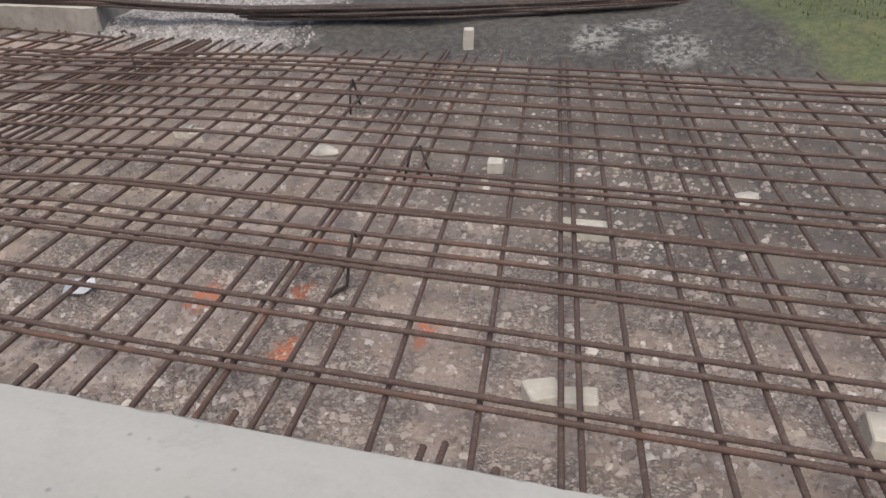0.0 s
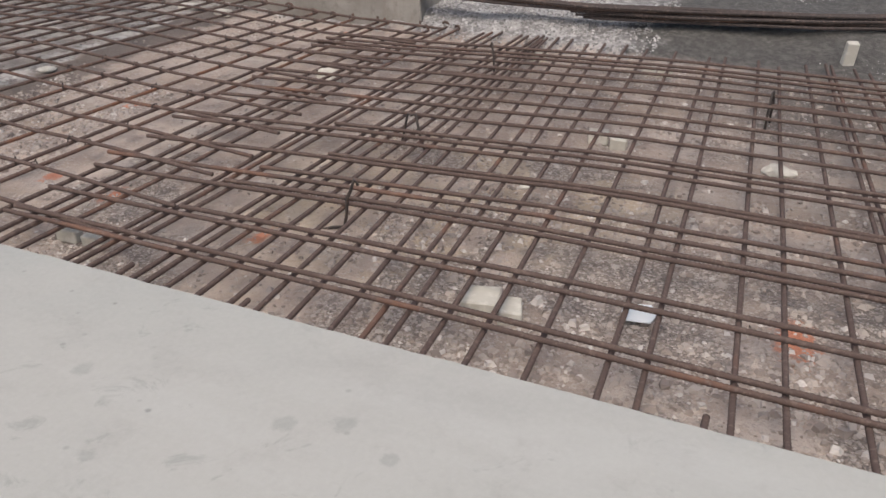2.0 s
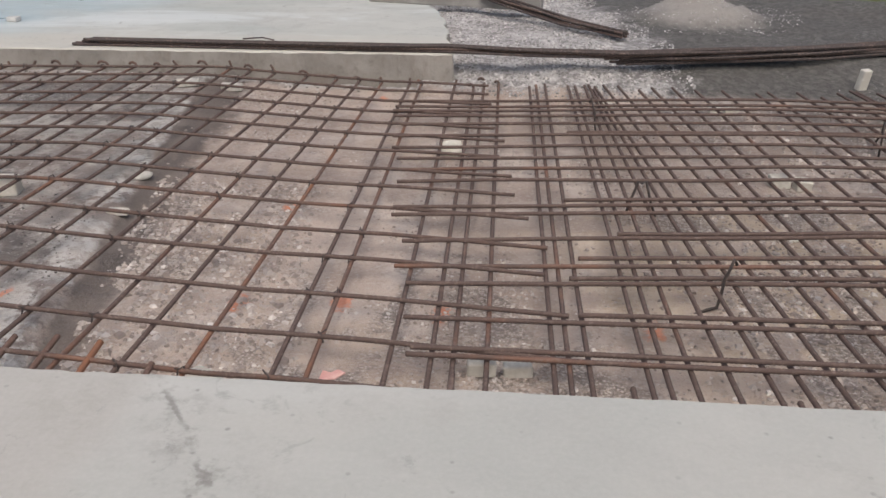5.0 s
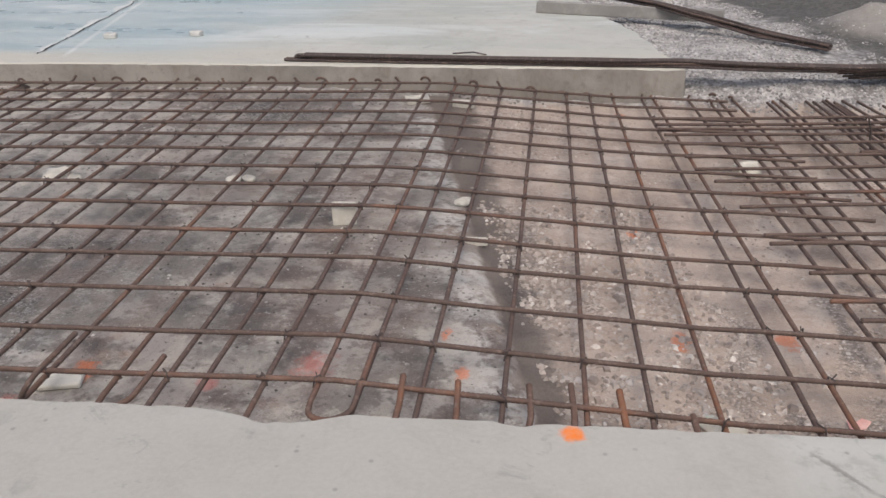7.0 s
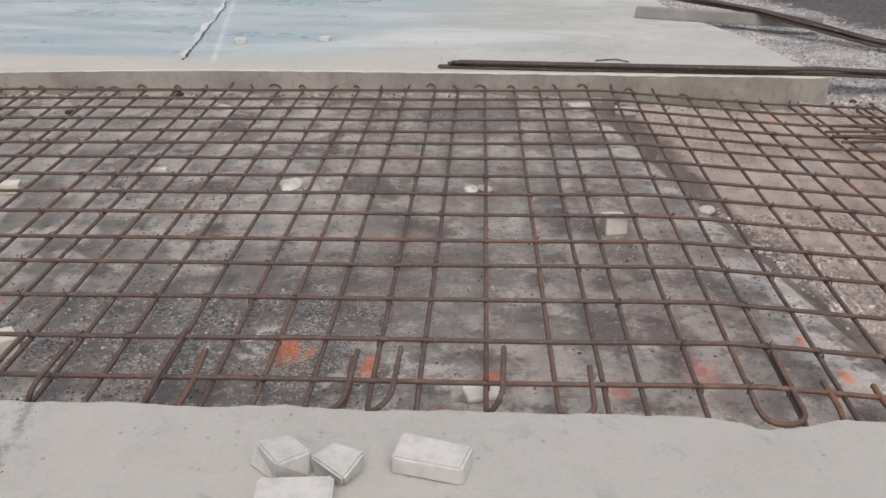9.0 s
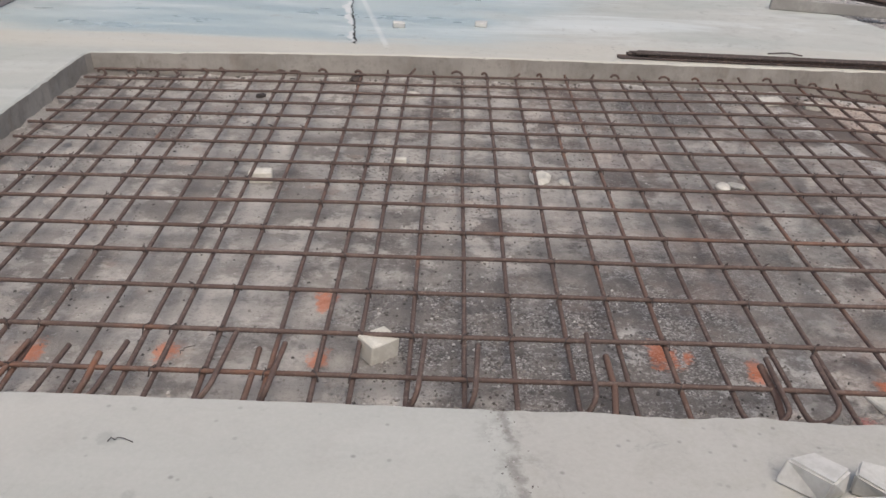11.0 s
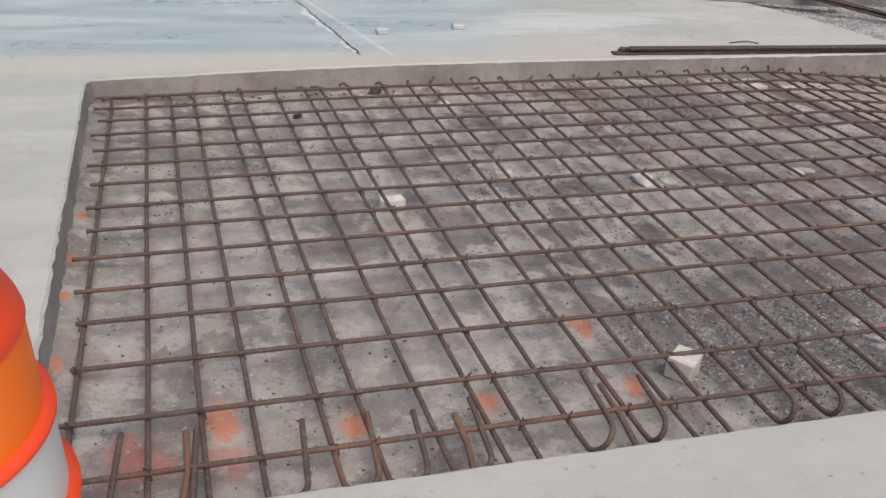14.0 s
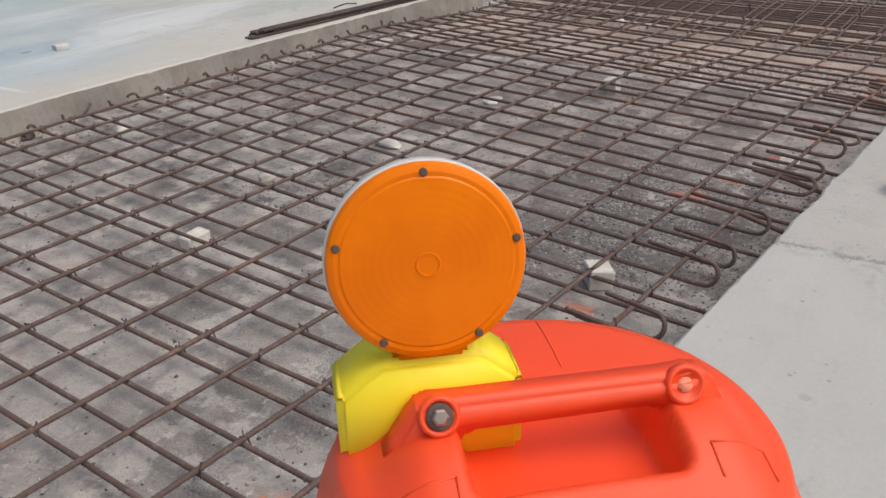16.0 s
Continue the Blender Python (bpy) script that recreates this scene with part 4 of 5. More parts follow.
def build_far_things():
    run = [(0.87, 4.40, 0.0), (1.6, 4.385, 0.0), (2.4, 4.37, 0.0), (3.1, 4.36, 0.0), (3.6, 4.37, 0.0), (4.2, 4.41, -0.025), (4.9, 4.50, -0.05), (5.6, 4.66, -0.06), (6.4, 4.87, -0.06), (7.2, 5.10, -0.05), (8.1, 5.42, -0.035)]
    build_bundle(run, 16, "long bundle of dark rusty bars lying along the slab's edge", 0.0105, 0.07, 2, 0.0)
    run = [(4.9, 4.50, -0.10), (5.6, 4.62, -0.10), (6.4, 4.81, -0.09), (7.2, 5.05, -0.08), (8.2, 5.40, -0.06)]
    build_bundle(run, 12, "loose fan of dark rusty bars lying on the gravel", 0.0105, 0.10, 9, 0.0)
    run = [(3.22, 6.98, 0.115), (3.50, 6.68, 0.113), (3.75, 6.40, 0.10), (4.05, 6.10, 0.06), (4.55, 5.72, -0.03), (5.02, 5.40, -0.075)]
    build_bundle(run, 12, "fanned bundle of rusty bars resting over a grey beam", 0.010, 0.085, 3, 0.0)
    beam = new("beam", from_bm("beam", box_bm(1.75, 0.10, 0.11, 0.006, 1, 0.003, random.Random(1)), M_BEAM))
    beam.matrix_world = pose(3.48, 6.48, 0.001, 0, 0, -15)
    tagged(beam, "straight grey weathered beam lying on the slab's end", "beam")
    for y0, y1, mat, label in ((1.9, 5.13, M_BARRIER, "pale concrete road barrier with a dark slot at its foot"), (5.19, 8.6, M_BARRIER_OLD, "brown-grey concrete road barrier standing end to end")):
        prof = [(-0.60, 0.0), (0.0, 0.0), (0.0, 0.075), (-0.16, 0.33), (-0.22, 0.81), (-0.38, 0.81), (-0.44, 0.33), (-0.60, 0.075)]
        verts = [(x, 0.0, z) for x, z in prof] + [(x, y1 - y0, z) for x, z in prof]
        n = len(prof)
        faces = [tuple(range(n)), tuple(range(n, 2 * n))[::-1]] + [(i, i + n, (i + 1) % n + n, (i + 1) % n) for i in range(n)]
        bar = thing("road_barrier", label, "barrier", pose(-4.10 - 0.073 * (y0 - 1.9), y0, 0, 0, 0, 4.2), "barriers beside the road")
        me = mesh_of("barrier_body", verts, faces, mat)
        bm = bmesh.new()
        bm.from_mesh(me)
        bmesh.ops.recalc_face_normals(bm, faces=bm.faces[:])
        bmesh.ops.bevel(bm, geom=bm.edges[:], offset=0.012, segments=1, affect='EDGES')
        bm.to_mesh(me)
        bm.free()
        part("body", me, bar)
        # a black block stands for the shaded inside of the drain slot
        slot = from_bm("slot", box_bm(0.05, 0.32, 0.07, 0.004), M_RUBBER)
        part("slot", slot, bar, "dark drain slot", pose(-0.022, 2.35, 0.003))
    rng = random.Random(6)
    for x, y, turn in ((-0.98, 5.13, 8), (-0.295, 5.29, -6)):
        ob = new("brick", from_bm("brick", box_bm(0.10, 0.075, 0.045, 0.006, 1, 0.006, rng), M_BRICK_GREY))
        ob.matrix_world = pose(x, y, 0.0, 0, 0, turn)
        tagged(ob, "grey half brick lying on the concrete slab", "brick", "bricks on the slab")
    ob = new("brick", from_bm("brick", box_bm(0.072, 0.055, 0.155, 0.006, 1, 0.004, rng), M_BRICK))
    ob.matrix_world = pose(6.61, 4.40, floor_level(6.61, 4.40) - 0.006, 9, 4, 20)
    tagged(ob, "white brick standing upright on dark earth", "brick")
    ob = new("steel_scrap", mesh_of("steel_scrap", *tube([(0, 0, 0.006), (0.10, 0.02, 0.010), (0.16, 0.0, 0.018), (0.26, -0.03, 0.006)], 0.006, 6), M_RUST_DARK))
    ob.matrix_world = pose(1.95, 4.68, 0)
    tagged(ob, "short bent steel scrap on the slab", "scrap")
    flag = thing("marker_flag", "small orange marker flag on a thin wire stake", "flag", pose(4.62, 12.6, floor_level(4.62, 12.6) - 0.01))
    part("stake", mesh_of("stake", *tube([(0, 0, 0), (0.004, 0, 0.2), (0.0, 0, 0.42)], 0.004, 5), M_WIRE), flag)
    cloth = [(0.0, 0.0, 0.30), (0.045, 0.008, 0.295), (0.10, -0.006, 0.305), (0.10, -0.004, 0.405), (0.05, 0.010, 0.40), (0.0, 0.0, 0.41)]
    verts = cloth + [(a, b + 0.003, c) for a, b, c in cloth]
    faces = [tuple(range(6)), tuple(range(11, 5, -1))] + [(i, i + 6, (i + 1) % 6 + 6, (i + 1) % 6) for i in range(6)]
    part("cloth", mesh_of("cloth", verts, faces, M_BODY), flag, "orange plastic flag")
    # crumbled crack near the slab's far end
    rng = random.Random(31)
    for i in range(16):
        f = i / 15
        x, y = 1.42 - 0.42 * f + rng.uniform(-0.05, 0.05), 8.9 + 1.9 * f
        s = rng.uniform(0.015, 0.04)
        lump = bmesh.new()
        bmesh.ops.create_icosphere(lump, subdivisions=1, radius=s)
        for v in lump.verts:
            v.co = Vector((v.co.x * 1.3, v.co.y, max(0.0, v.co.z * 0.5))) * (1 + 0.4 * noise.noise(v.co * 30 + Vector((i, 0, 0))))
        ob = new("crumb", from_bm("crumb", lump, M_RUST_DARK))
        ob.matrix_world = pose(x, y, 0, 0, 0, 40 * i)
        tagged(ob, "dark crumb of broken concrete on the slab", "rubble", "crumbs on the slab")
    # the spalled crack in the slab behind the pit
    left, right, y = [], [], 4.46
    while y < 9.0:
        cx = -1.26 - 0.125 * (y - 4.4) + 0.05 * noise.noise((y * 3, 1, 1)) + 0.03 * noise.noise((y * 13, 2, 2))
        wide = 0.003 + 0.013 * abs(noise.noise((y * 7, 4, 1)))
        left.append((cx - wide, y, 0.004))
        right.append((cx + wide, y, 0.004))
        y += 0.05
    n = len(left)
    tagged(new("crack", mesh_of("crack", left + right, [(i, n + i, n + i + 1, i + 1) for i in range(n - 1)], M_RUBBER)), "dark jagged crack in the concrete slab", "crack", kind="structure")
    inner, outer, y = [], [], 4.52
    while y < 8.8:
        cx = -1.26 - 0.125 * (y - 4.4) + 0.05 * noise.noise((y * 3, 1, 1)) + 0.03 * noise.noise((y * 13, 2, 2))
        wide = max(0.0, 0.035 + 0.09 * noise.noise((y * 2.3, 8, 1)) + 0.05 * noise.noise((y * 11, 3, 8)))
        inner.append((cx - 0.014, y, 0.0035))
        outer.append((cx - 0.015 - wide, y, 0.0035))
        y += 0.04
    n = len(inner)
    tagged(new("spalled_edge", mesh_of("spalled_edge", outer + inner, [(i, n + i, n + i + 1, i + 1) for i in range(n - 1)], M_SPALL)), "white freshly broken concrete along the crack", "spalled edge", kind="structure")


# ---- bricks and scraps in the pit ----
def build_bricks():
    rng = random.Random(21)
    pit = ((5.64, 0.71, 0.125, 0.11, 0.062, 12), (5.745, 0.70, 0.075, 0.10, 0.055, 20), (5.54, 2.47, 0.10, 0.075, 0.06, 8), (5.65, 2.44, 0.08, 0.075, 0.06, 8),
           (4.04, 0.495, 0.10, 0.05, 0.05, 4), (4.16, 0.505, 0.10, 0.05, 0.05, 4), (2.08, 3.93, 0.15, 0.06, 0.05, -3), (1.76, 3.93, 0.16, 0.10, 0.04, 15), (4.74, 3.90, 0.10, 0.07, 0.05, 12),
           (5.48, 3.88, 0.08, 0.05, 0.05, 4), (5.58, 3.86, 0.09, 0.05, 0.05, 4), (7.87, 1.80, 0.15, 0.08, 0.06, 2), (7.76, 1.80, 0.06, 0.08, 0.06, 4), (7.315, 2.41, 0.075, 0.11, 0.06, 10), (7.89, 0.68, 0.11, 0.10, 0.05, 30),
           (8.00, 0.675, 0.10, 0.09, 0.045, 12), (8.83, 0.73, 0.14, 0.12, 0.07, 5), (1.648, 1.765, 0.11, 0.09, 0.09, 10), (-0.82, 2.45, 0.09, 0.035, 0.04, -5),
           (-1.52, 2.12, 0.12, 0.07, 0.06, 5), (-0.78, 0.53, 0.12, 0.095, 0.085, 40), (2.28, 1.60, 0.10, 0.05, 0.03, 0), (0.979, 0.356, 0.13, 0.10, 0.02, 15), (-2.86, 0.38, 0.10, 0.09, 0.02, 12))
    for x, y, sx, sy, sz, turn in pit:
        z = floor_level(x, y)
        ob = new("brick", from_bm("brick", box_bm(sx, sy, sz, 0.005, 1, 0.004, rng), M_BRICK))
        ob.matrix_world = pose(x, y, z - 0.002, rng.uniform(-3, 3), rng.uniform(-3, 3), turn)
        tagged(ob, "pale broken brick piece propping the steel bars", "brick", "bricks in the pit")
    for x, y, sx, sy, sz, turn, j in ((0.825, -0.269, 0.195, 0.105, 0.062, -14, 0.004), (0.43, -0.289, 0.11, 0.12, 0.075, 38, 0.018), (0.577, -0.30, 0.09, 0.11, 0.065, 60, 0.02), (0.485, -0.43, 0.19, 0.10, 0.06, 4, 0.004)):
        ob = new("brick", from_bm("brick", box_bm(sx, sy, sz, 0.007, 2, j, rng), M_BRICK_GREY))
        ob.matrix_world = pose(x, y, -0.001, 0, 0, turn)
        tagged(ob, "grey concrete brick lying on the slab beside the pit" if j < 0.01 else "broken half brick lying on the slab beside the pit", "brick", "bricks on the slab")
    lump = bmesh.new()
    bmesh.ops.create_icosphere(lump, subdivisions=2, radius=0.075)
    for v in lump.verts:
        v.co = Vector((v.co.x * 1.2, v.co.y * 0.8, max(v.co.z * 0.75, -0.035) + 0.035)) * (1 + 0.3 * noise.noise(v.co * 18))
    ob = new("concrete_lump", from_bm("concrete_lump", lump, M_BRICK))
    ob.matrix_world = pose(3.76, 2.80, floor_level(3.76, 2.80))
    tagged(ob, "pale broken concrete lump lying under the bars", "rubble")
    for x, y, s, seed in ((8.46, 2.32, 0.075, 1), (-0.04, 2.29, 0.09, 2), (0.09, 2.24, 0.05, 3), (3.11, 0.37, 0.07, 4), (-0.80, 3.80, 0.06, 5), (5.42, 1.77, 0.05, 6), (0.95, 2.28, 0.055, 7), (1.03, 2.30, 0.05, 8), (6.40, 2.42, 0.08, 9), (2.19, 2.09, 0.06, 10)):
        lump = bmesh.new()
        bmesh.ops.create_icosphere(lump, subdivisions=2, radius=s)
        for v in lump.verts:
            v.co = Vector((v.co.x, v.co.y * 0.7, max(v.co.z * 0.35, -0.01) + 0.01)) * (1 + 0.35 * noise.noise(v.co * 14 + Vector((seed, 0, 0))))
        ob = new("concrete_lump", from_bm("concrete_lump", lump, M_BRICK))
        ob.matrix_world = pose(x, y, floor_level(x, y), 0, 0, 40 * seed)
        tagged(ob, "flat pale concrete fragment on the pit floor", "rubble", "fragments in the pit")
    for x, y, s, seed in ((-1.235, 4.10, 0.045, 7), (-1.825, 3.62, 0.032, 8)):
        lump = bmesh.new()
        bmesh.ops.create_icosphere(lump, subdivisions=2, radius=s)
        for v in lump.verts:
            v.co = Vector((v.co.x * 1.1, v.co.y * 0.8, max(v.co.z * 0.8, -0.012) + 0.012)) * (1 + 0.5 * noise.noise(v.co * 22 + Vector((seed, 0, 0))))
        ob = new("tar_lump", from_bm("tar_lump", lump, M_WIRE))
        ob.matrix_world = pose(x, y, floor_level(x, y), 0, 0, 30 * seed)
        tagged(ob, "small dark ragged tar lump on the pit floor", "lump", "dark lumps in the pit")
    for x, y, mat, label, turn in ((3.535, 0.42, M_PINK, "faded pink plastic scrap on the pit floor", 25), (3.07, 0.39, M_PALE, "pale green plastic scrap on the pit floor", 70)):
        shape = [(-0.045, -0.020), (0.010, -0.028), (0.050, -0.008), (0.030, 0.014), (0.004, 0.006), (-0.020, 0.024)]
        v = [(a, b, 0.014 + 0.15 * b) for a, b in shape] + [(a, b, 0.010 + 0.15 * b) for a, b in shape]
        n = len(shape)
        f = [tuple(range(n)), tuple(range(2 * n - 1, n - 1, -1))] + [(i, i + n, (i + 1) % n + n, (i + 1) % n) for i in range(n)]
        ob = new("plastic_scrap", mesh_of("plastic_scrap", v, f, mat))
        ob.matrix_world = pose(x, y, floor_level(x, y), 0, 0, turn)
        tagged(ob, label, "scrap", "scraps in the pit")
    # the white sheet fragment
    outline = [(-0.045, -0.045), (0.035, -0.050), (0.060, 0.0), (0.040, 0.045), (-0.030, 0.042), (-0.055, 0.0)]
    verts = [(x, y, 0.012 + 0.12 * y) for x, y in outline] + [(x, y, 0.008 + 0.12 * y) for x, y in outline]
    n = len(outline)
    faces = [tuple(range(n)), tuple(range(2 * n - 1, n - 1, -1))] + [(i, i + n, (i + 1) % n + n, (i + 1) % n) for i in range(n)]
    ob = new("sheet_fragment", mesh_of("sheet_fragment", verts, faces, M_SHEET))
    ob.matrix_world = pose(6.125, 0.86, floor_level(6.125, 0.86) + 0.02, 0, 0, 15)
    tagged(ob, "bright white sheet fragment lying on the rubble", "scrap")
    for x, y, z, turn, mat in ((-1.42, -0.215, 0.003, 15, M_WIRE), (4.46, -0.50, 0.003, 60, M_WIRE), (-1.46, 0.51, None, 70, M_WIRE), (-1.38, 0.61, None, 10, M_WIRE)):
        z = floor_level(x, y) + 0.003 if z is None else z
        ob = new("tie_wire", mesh_of("tie_wire", *tube([(-0.022, 0.004, 0.0), (-0.012, 0.010, 0.007), (-0.002, 0.002, 0.003), (0.004, 0.008, 0.006), (0.020, 0.004, 0.004), (0.043, -0.012, 0.0)], 0.0015, 5), mat))
        ob.matrix_world = pose(x, y, z, 0, 0, turn)
        tagged(ob, "thin bent scrap of black tie wire", "wire", "wire scraps")


# ---- traffic drum and its lamp ----
def build_drum():
    at = pose(-2.891, -0.508, 0, 0, 0, -42.0)
    drum = thing("traffic_drum", "orange plastic traffic drum with orange and white bands", "traffic drum", at)
    part("base", mesh_of("base", *lathe([(0.375, 0.0), (0.375, 0.05), (0.345, 0.078), (0.318, 0.078)], 48), M_RUBBER, True), drum, "black rubber tyre base ring")
    z, r = 0.075, 0.322
    for i, (mat, name) in enumerate(((M_BODY, "foot"), (M_BAND_W, "white_band"), (M_BAND_O, "orange_band"), (M_BAND_W, "white_band"), (M_BAND_O, "orange_band"))):
        tall = 0.115 if i == 0 else 0.152
        r2 = r - 0.006
        part(name, mesh_of(name, *lathe([(r, z), (r2, z + tall)], 64, False), mat, True), drum, "" if i == 0 else ("white reflective band" if mat is M_BAND_W else "orange reflective band"))
        z += tall
        if i < 4:
            part("rib", mesh_of("rib", *lathe([(r2 - 0.002, z - 0.002), (r2 + 0.009, z + 0.004), (r2 + 0.009, z + 0.014), (r2 - 0.012, z + 0.020)], 64, False), M_BODY, True), drum)
            z, r = z + 0.016, r2 - 0.010
        else:
            r = r2
    part("shell", mesh_of("shell", *lathe([(r + 0.001, z - 0.002), (r + 0.004, z + 0.008), (r - 0.002, z + 0.03), (0.233, 0.925), (0.232, 0.935), (0.229, 0.943), (0.224, 0.949), (0.2085, 0.9545)], 80, False), M_BODY, True), drum)
    part("lid", lid_mesh(), drum, "moulded orange lid with a grip pocket")
    h = part("handle", handle_mesh(), drum, "moulded carrying handle")
    for u, zc, name in ((-0.128, 1.012, "bolt"), (0.117, 1.0145, "bolt_hole")):
        ring = mesh_of(name, *lathe([(0.020, -0.012), (0.0205, -0.003), (0.0185, 0.0008), (0.0155, 0.0005), (0.0135, -0.004)], 28), M_BODY, True)
        p = part(name, ring, h, "" if name == "bolt" else "empty bolt hole", pose(u, -0.034, zc, 90 - 28))
        if name == "bolt":
            part("washer", mesh_of("washer", *lathe([(0.0132, -0.005), (0.0132, 0.0005), (0.0105, 0.0015)], 20), M_RUST, True), p, "brown rusty washer")
            part("bolt_head", mesh_of("bolt_head", *lathe([(0.0085, 0.001), (0.0085, 0.005), (0.006, 0.007)], 6), M_BOLT), p, "worn steel bolt head")
        else:
            part("opening", mesh_of("opening", *lathe([(0.0075, -0.0040), (0.0075, -0.0020)], 20), M_HOLE, True), p)
    for u in (-0.150, 0.150):
        for k, (a, b, c, d) in enumerate(((-0.028, -0.085, 0.028, -0.085), (-0.028, -0.085, -0.028, -0.118), (0.028, -0.085, 0.028, -0.118))):
            pts = [(u + a + (c - a) * f, b + (d - b) * f) for f in (0, 0.5, 1)]
            part("moulded_mark", mesh_of("moulded_mark", *tube([(px, py, lid_height(px, py) + 0.0002) for px, py in pts], 0.0014, 5), M_BODY, True), drum)
    seam = [(0.03 + 0.004 * f, 0.06 + 0.15 * f) for f in (0, 0.2, 0.4, 0.6, 0.8, 0.97)]
    part("seam", mesh_of("seam", *tube([(px, py, lid_height(px, py)) for px, py in seam], 0.0016, 5), M_BODY, True), drum, "fine moulding seam")
    # the lamp, bolted behind the handle's west end
    lamp = thing("warning_light", "round amber warning light on a yellow battery case", "warning light", at @ pose(-0.122, 0.014, 0.924))
    prof = [(-0.080, -0.017), (-0.094, 0.004), (-0.094, 0.082), (-0.090, 0.086), (-0.050, 0.118), (0.052, 0.118), (0.090, 0.088), (0.094, 0.082), (0.094, -0.006), (0.086, -0.017)]
    case = bmesh.new()
    for y in (-0.012, 0.062):
        case.faces.new([case.verts.new((x, y, z)) for x, z in prof])
    rings = [f.verts[:] for f in case.faces]
    n = len(prof)
    for i in range(n):
        case.faces.new((rings[0][i], rings[0][(i + 1) % n], rings[1][(i + 1) % n], rings[1][i]))
    bmesh.ops.recalc_face_normals(case, faces=case.faces[:])
    bmesh.ops.bevel(case, geom=case.edges[:], offset=0.008, segments=3, affect='EDGES')
    part("battery_case", from_bm("battery_case", case, M_YELLOW, True), lamp, "yellow plastic battery case")
    part("neck", from_bm("neck", box_bm(0.074, 0.026, 0.022, 0.006, 2), M_LENS, True), lamp, "amber foot of the lens", pose(0.001, 0.008, 0.112))
    head = part("housing", mesh_of("housing", *lathe([(0.088, -0.014), (0.0955, -0.010), (0.0965, 0.004), (0.0955, 0.008)], 72), M_HOUSING, True), lamp, "off-white round lamp housing", pose(0.001, 0.018, 0.214, 90 - 10))
    part("lens", mesh_of("lens", *lathe([(0.0948, 0.004), (0.0948, 0.012), (0.0925, 0.0165), (0.087, 0.0185), (0.083, 0.0180), (0.081, 0.0192), (0.050, 0.0205), (0.0122, 0.0210), (0.0118, 0.0220), (0.0100, 0.0220), (0.0096, 0.0211), (0.002, 0.0212)], 72), M_LENS, False), head, "amber ribbed plastic lens")
    for a in (90, 165, 12, 238, 302):
        part("screw", mesh_of("screw", *lathe([(0.0042, 0.0), (0.0042, 0.002), (0.003, 0.003)], 8), M_RUST), head, "small steel screw", pose(0.0865 * math.cos(radians(a)), 0.0865 * math.sin(radians(a)), 0.0175))
    slim(drum, 0.944, 0.987)
    slim(lamp, 0.935, 0.94)


def slim(ob, k, tall):
    """Narrows a thing's parts in plan by k, and in height by tall."""
    for p in ob.children:
        if p.matrix_basis == Matrix():
            p.data.transform(Matrix.Diagonal((k, k, tall, 1)))
            for q in p.children:
                q.data.transform(Matrix.Scale(k, 4))
                q.location = (q.location.x * k, q.location.y * k, q.location.z * tall)
                for r in q.children:
                    r.data.transform(Matrix.Scale(k, 4))
        else:
            p.data.transform(Matrix.Scale(k, 4))
            p.location = (p.location.x * k, p.location.y * k, p.location.z * tall)
            for q in p.children:
                q.data.transform(Matrix.Scale(k, 4))
                q.location *= k


def ease(v, a, b):
    f = min(1.0, max(0.0, (v - a) / (b - a)))
    return f * f * (3 - 2 * f)


def lid_height(x, y):
    """Height of the drum's lid: a shallow dome, a block that ramps up to the handle, and the grip pocket in it."""
    r = math.hypot(x, y)
    h = 0.954 + 0.012 * (1 - min(1.0, r / 0.21) ** 4)
    block = ease(abs(x), 0.205, 0.140) * ease(y, -0.175, -0.035) * ease(y, 0.040, 0.012)
    h += (0.030 + 0.012 * max(0.0, x + 0.12)) * block
    deep = ease(abs(x + 0.006), 0.108, 0.090) * ease(y, -0.112, -0.085) * ease(y, 0.075, 0.05)
    return h * (1 - deep) + (0.938 + 0.04 * max(0.0, -y - 0.06)) * deep


def lid_mesh():
    verts, faces, rings, segs = [], [], 46, 96
    R = 0.2092
    for i in range(rings + 1):
        r = R * i / rings
        for k in range(segs):
            a = 2 * math.pi * k / segs
            x, y = r * math.cos(a), r * math.sin(a)
            verts.append((x, y, lid_height(x, y)))
    for i in range(rings):
        for k in range(segs):
            a, b = i * segs + k, i * segs + (k + 1) % segs
            faces.append((a, a + segs, b + segs, b))
    return mesh_of("lid", verts, faces, M_BODY, True)


def handle_mesh():
    """A bar between two broad feet, rising a little to one end."""
    bm = bmesh.new()
    half = [(-0.186, 0.962), (-0.170, 0.985), (-0.154, 1.012), (-0.144, 1.021), (-0.116, 1.019), (0.102, 1.016), (0.130, 1.019), (0.149, 1.010), (0.160, 0.985), (0.178, 0.962), (0.108, 0.955), (0.100, 0.978), (0.090, 0.986), (-0.098, 0.986), (-0.108, 0.978), (-0.116, 0.955)]
    for y, lift in ((-0.032, 0.0), (0.002, 0.003)):
        bm.faces.new([bm.verts.new((x, y, z + lift + (0.015 * (x + 0.12) if z > 0.97 else 0))) for x, z in half])
    a, b = [f.verts[:] for f in bm.faces]
    for i in range(len(half)):
        k = (i + 1) % len(half)
        bm.faces.new((a[i], a[k], b[k], b[i]))
    bmesh.ops.recalc_face_normals(bm, faces=bm.faces[:])
    bmesh.ops.bevel(bm, geom=bm.edges[:], offset=0.006, segments=3, affect='EDGES')
    # a shallow groove along the front of the bar
    return from_bm("handle", bm, M_BODY, True)


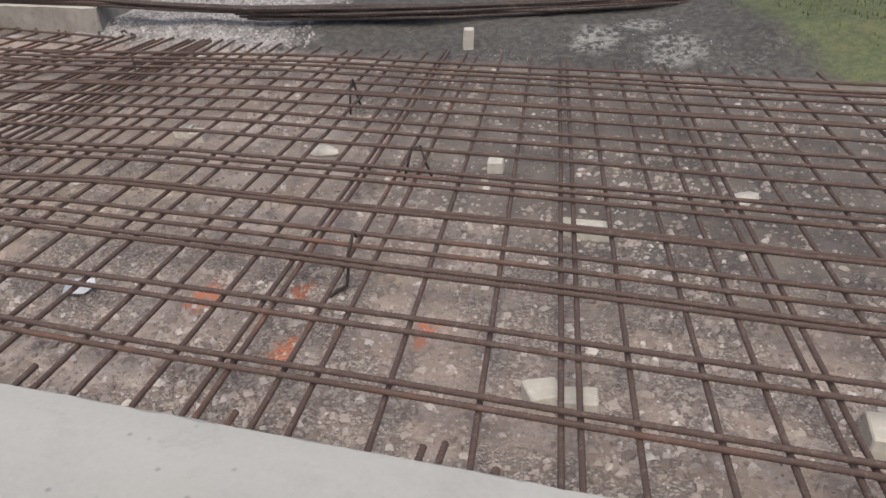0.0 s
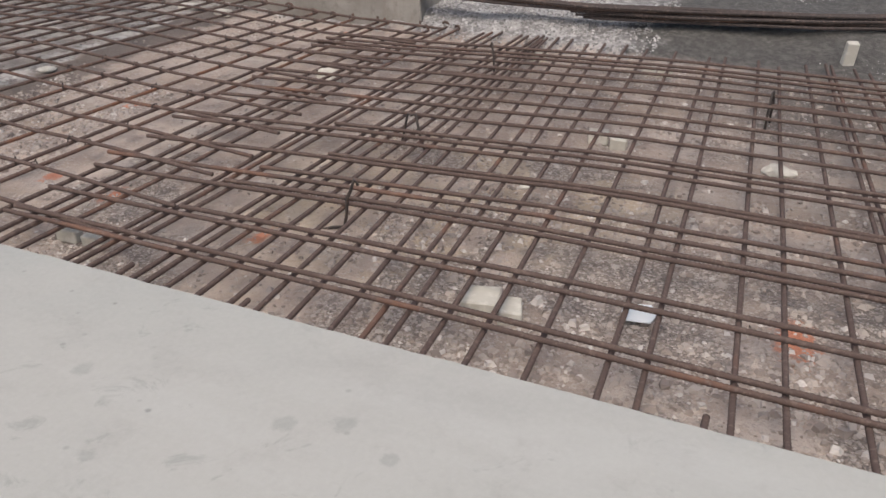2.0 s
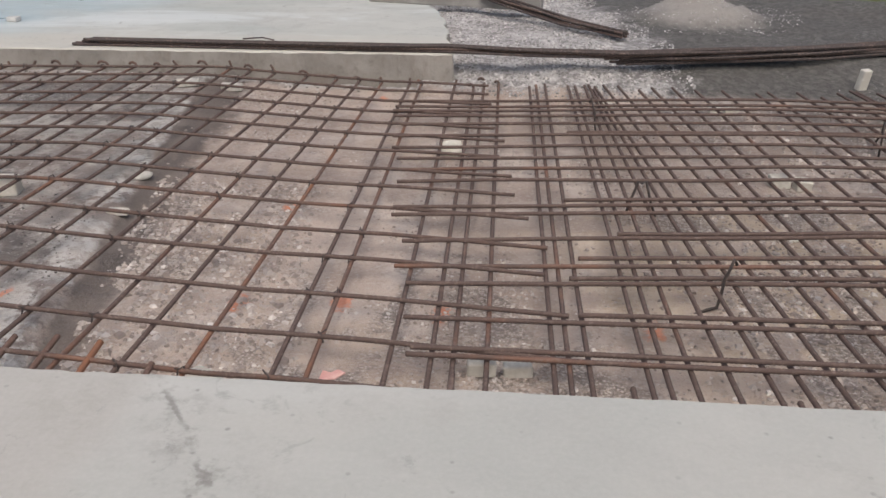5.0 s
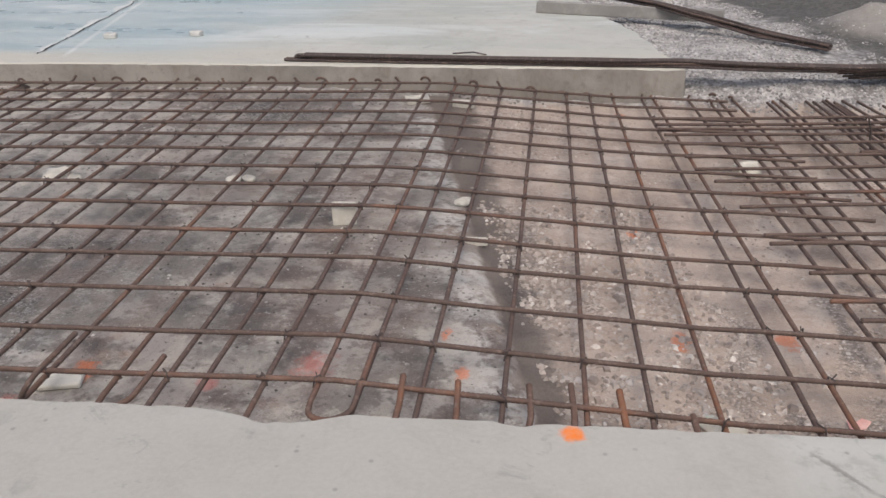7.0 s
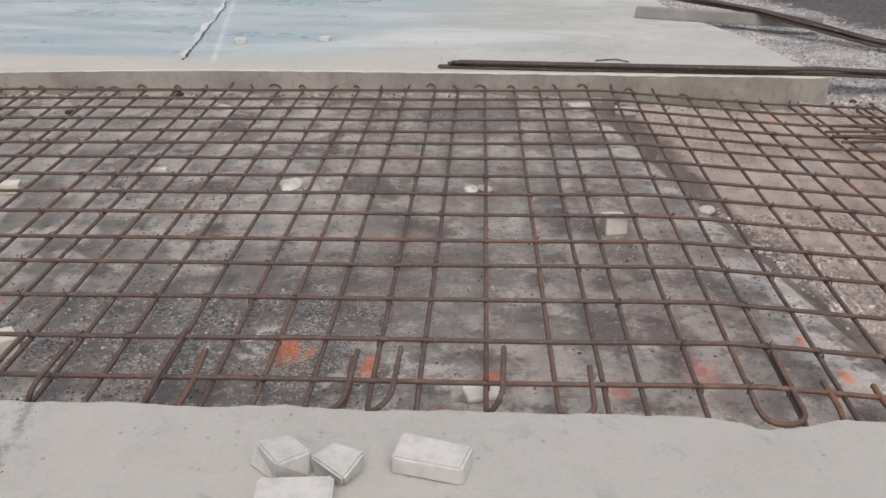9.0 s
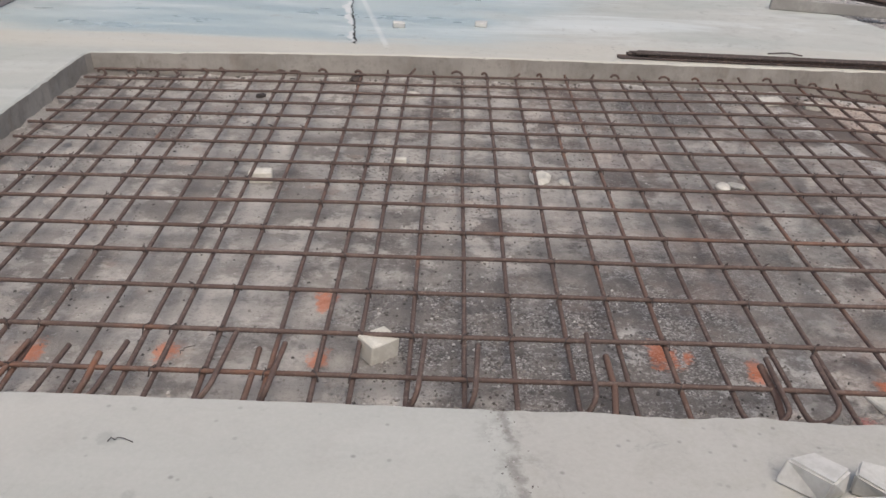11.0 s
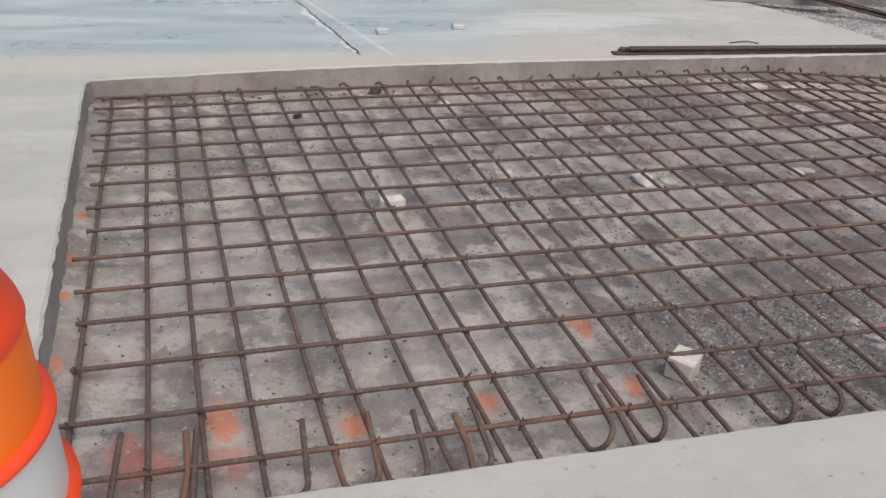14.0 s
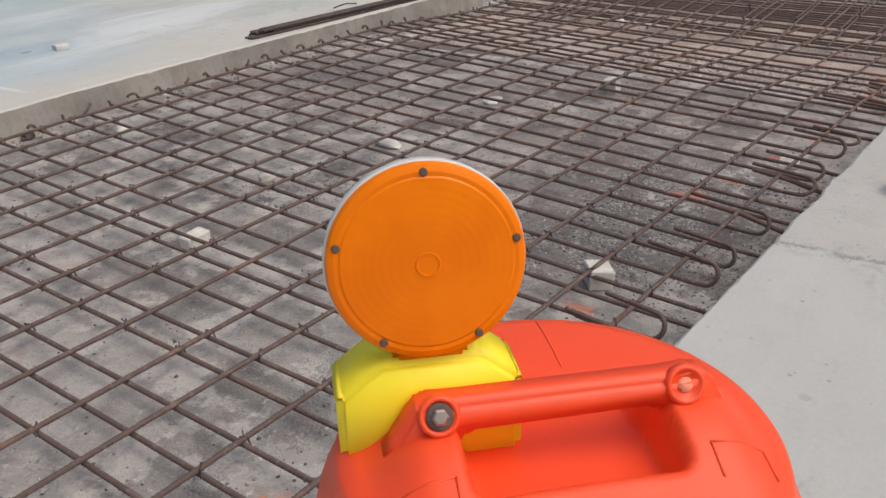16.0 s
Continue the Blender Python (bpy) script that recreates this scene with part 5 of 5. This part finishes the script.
# ---- grass and shrubs ----
def build_green():
    rng = random.Random(14)
    verts, faces = [], []
    while len(faces) < 40000:
        x, y = rng.uniform(3.2, 13), rng.uniform(4.3, 14)
        line = y + 1.1 * x + 0.6 * max(0.0, x - 7.0) - 5.7 + 0.8 * noise.noise((x * 1.5, y * 1.5, 4))
        if line < 9.5 or rng.random() > min(1.0, 0.25 + (line - 9.5)) or x < 3.3:
            continue
        z = floor_level(x, y)
        tall, a, lean = rng.uniform(0.012, 0.04), rng.uniform(0, 6.28), rng.uniform(0.01, 0.04)
        w = rng.uniform(0.003, 0.006)
        dx, dy = w * math.cos(a), w * math.sin(a)
        i = len(verts)
        verts += [(x - dx, y - dy, z), (x + dx, y + dy, z), (x + lean * math.sin(a), y - lean * math.cos(a), z + tall)]
        faces.append((i, i + 1, i + 2))
    tagged(new("grass", mesh_of("grass", verts, faces, M_LEAF)), "short patchy green grass beyond the gravel", "grass", kind="stuff")
    for x, y, r, seed in ((7.0, 8.35, 0.15, 1), (5.5, 9.1, 0.12, 2), (7.15, 8.75, 0.12, 3), (7.55, 8.1, 0.10, 4)):
        rs = random.Random(seed)
        z0 = floor_level(x, y)
        shrub = thing("shrub", "low dark green weed shrub on bare earth", "shrub", pose(x, y, z0), "weeds beyond the gravel")
        v, f = [], []
        for i in range(7):
            a = rs.uniform(0, 6.28)
            tv, tf = tube([(0, 0, 0), (r * 0.3 * math.cos(a), r * 0.3 * math.sin(a), r * 0.6), (r * 0.6 * math.cos(a), r * 0.6 * math.sin(a), r * 1.0)], 0.005, 5)
            f += [tuple(k + len(v) for k in q) for q in tf]
            v += tv
        part("stems", mesh_of("stems", v, f, M_WIRE), shrub)
        v, f = [], []
        for i in range(520):
            d = Vector((rs.gauss(0, 1), rs.gauss(0, 1), rs.gauss(0, 1))).normalized() * r * rs.uniform(0.35, 1.0)
            d.z = abs(d.z) * 0.9 + 0.03
            t = Vector((rs.gauss(0, 1), rs.gauss(0, 1), rs.gauss(0, 0.6))).normalized()
            u = t.orthogonal().normalized() * 0.012
            i0 = len(v)
            v += [tuple(d - t * 0.02), tuple(d + u), tuple(d + t * 0.03), tuple(d - u)]
            f.append((i0, i0 + 1, i0 + 2, i0 + 3))
        part("leaves", mesh_of("leaves", v, f, M_SHRUB), shrub, "small dark green leaves")


build_far_things()
build_drum()
build_bricks()
build_chairs()
build_green()
build_stones()
build_mats()
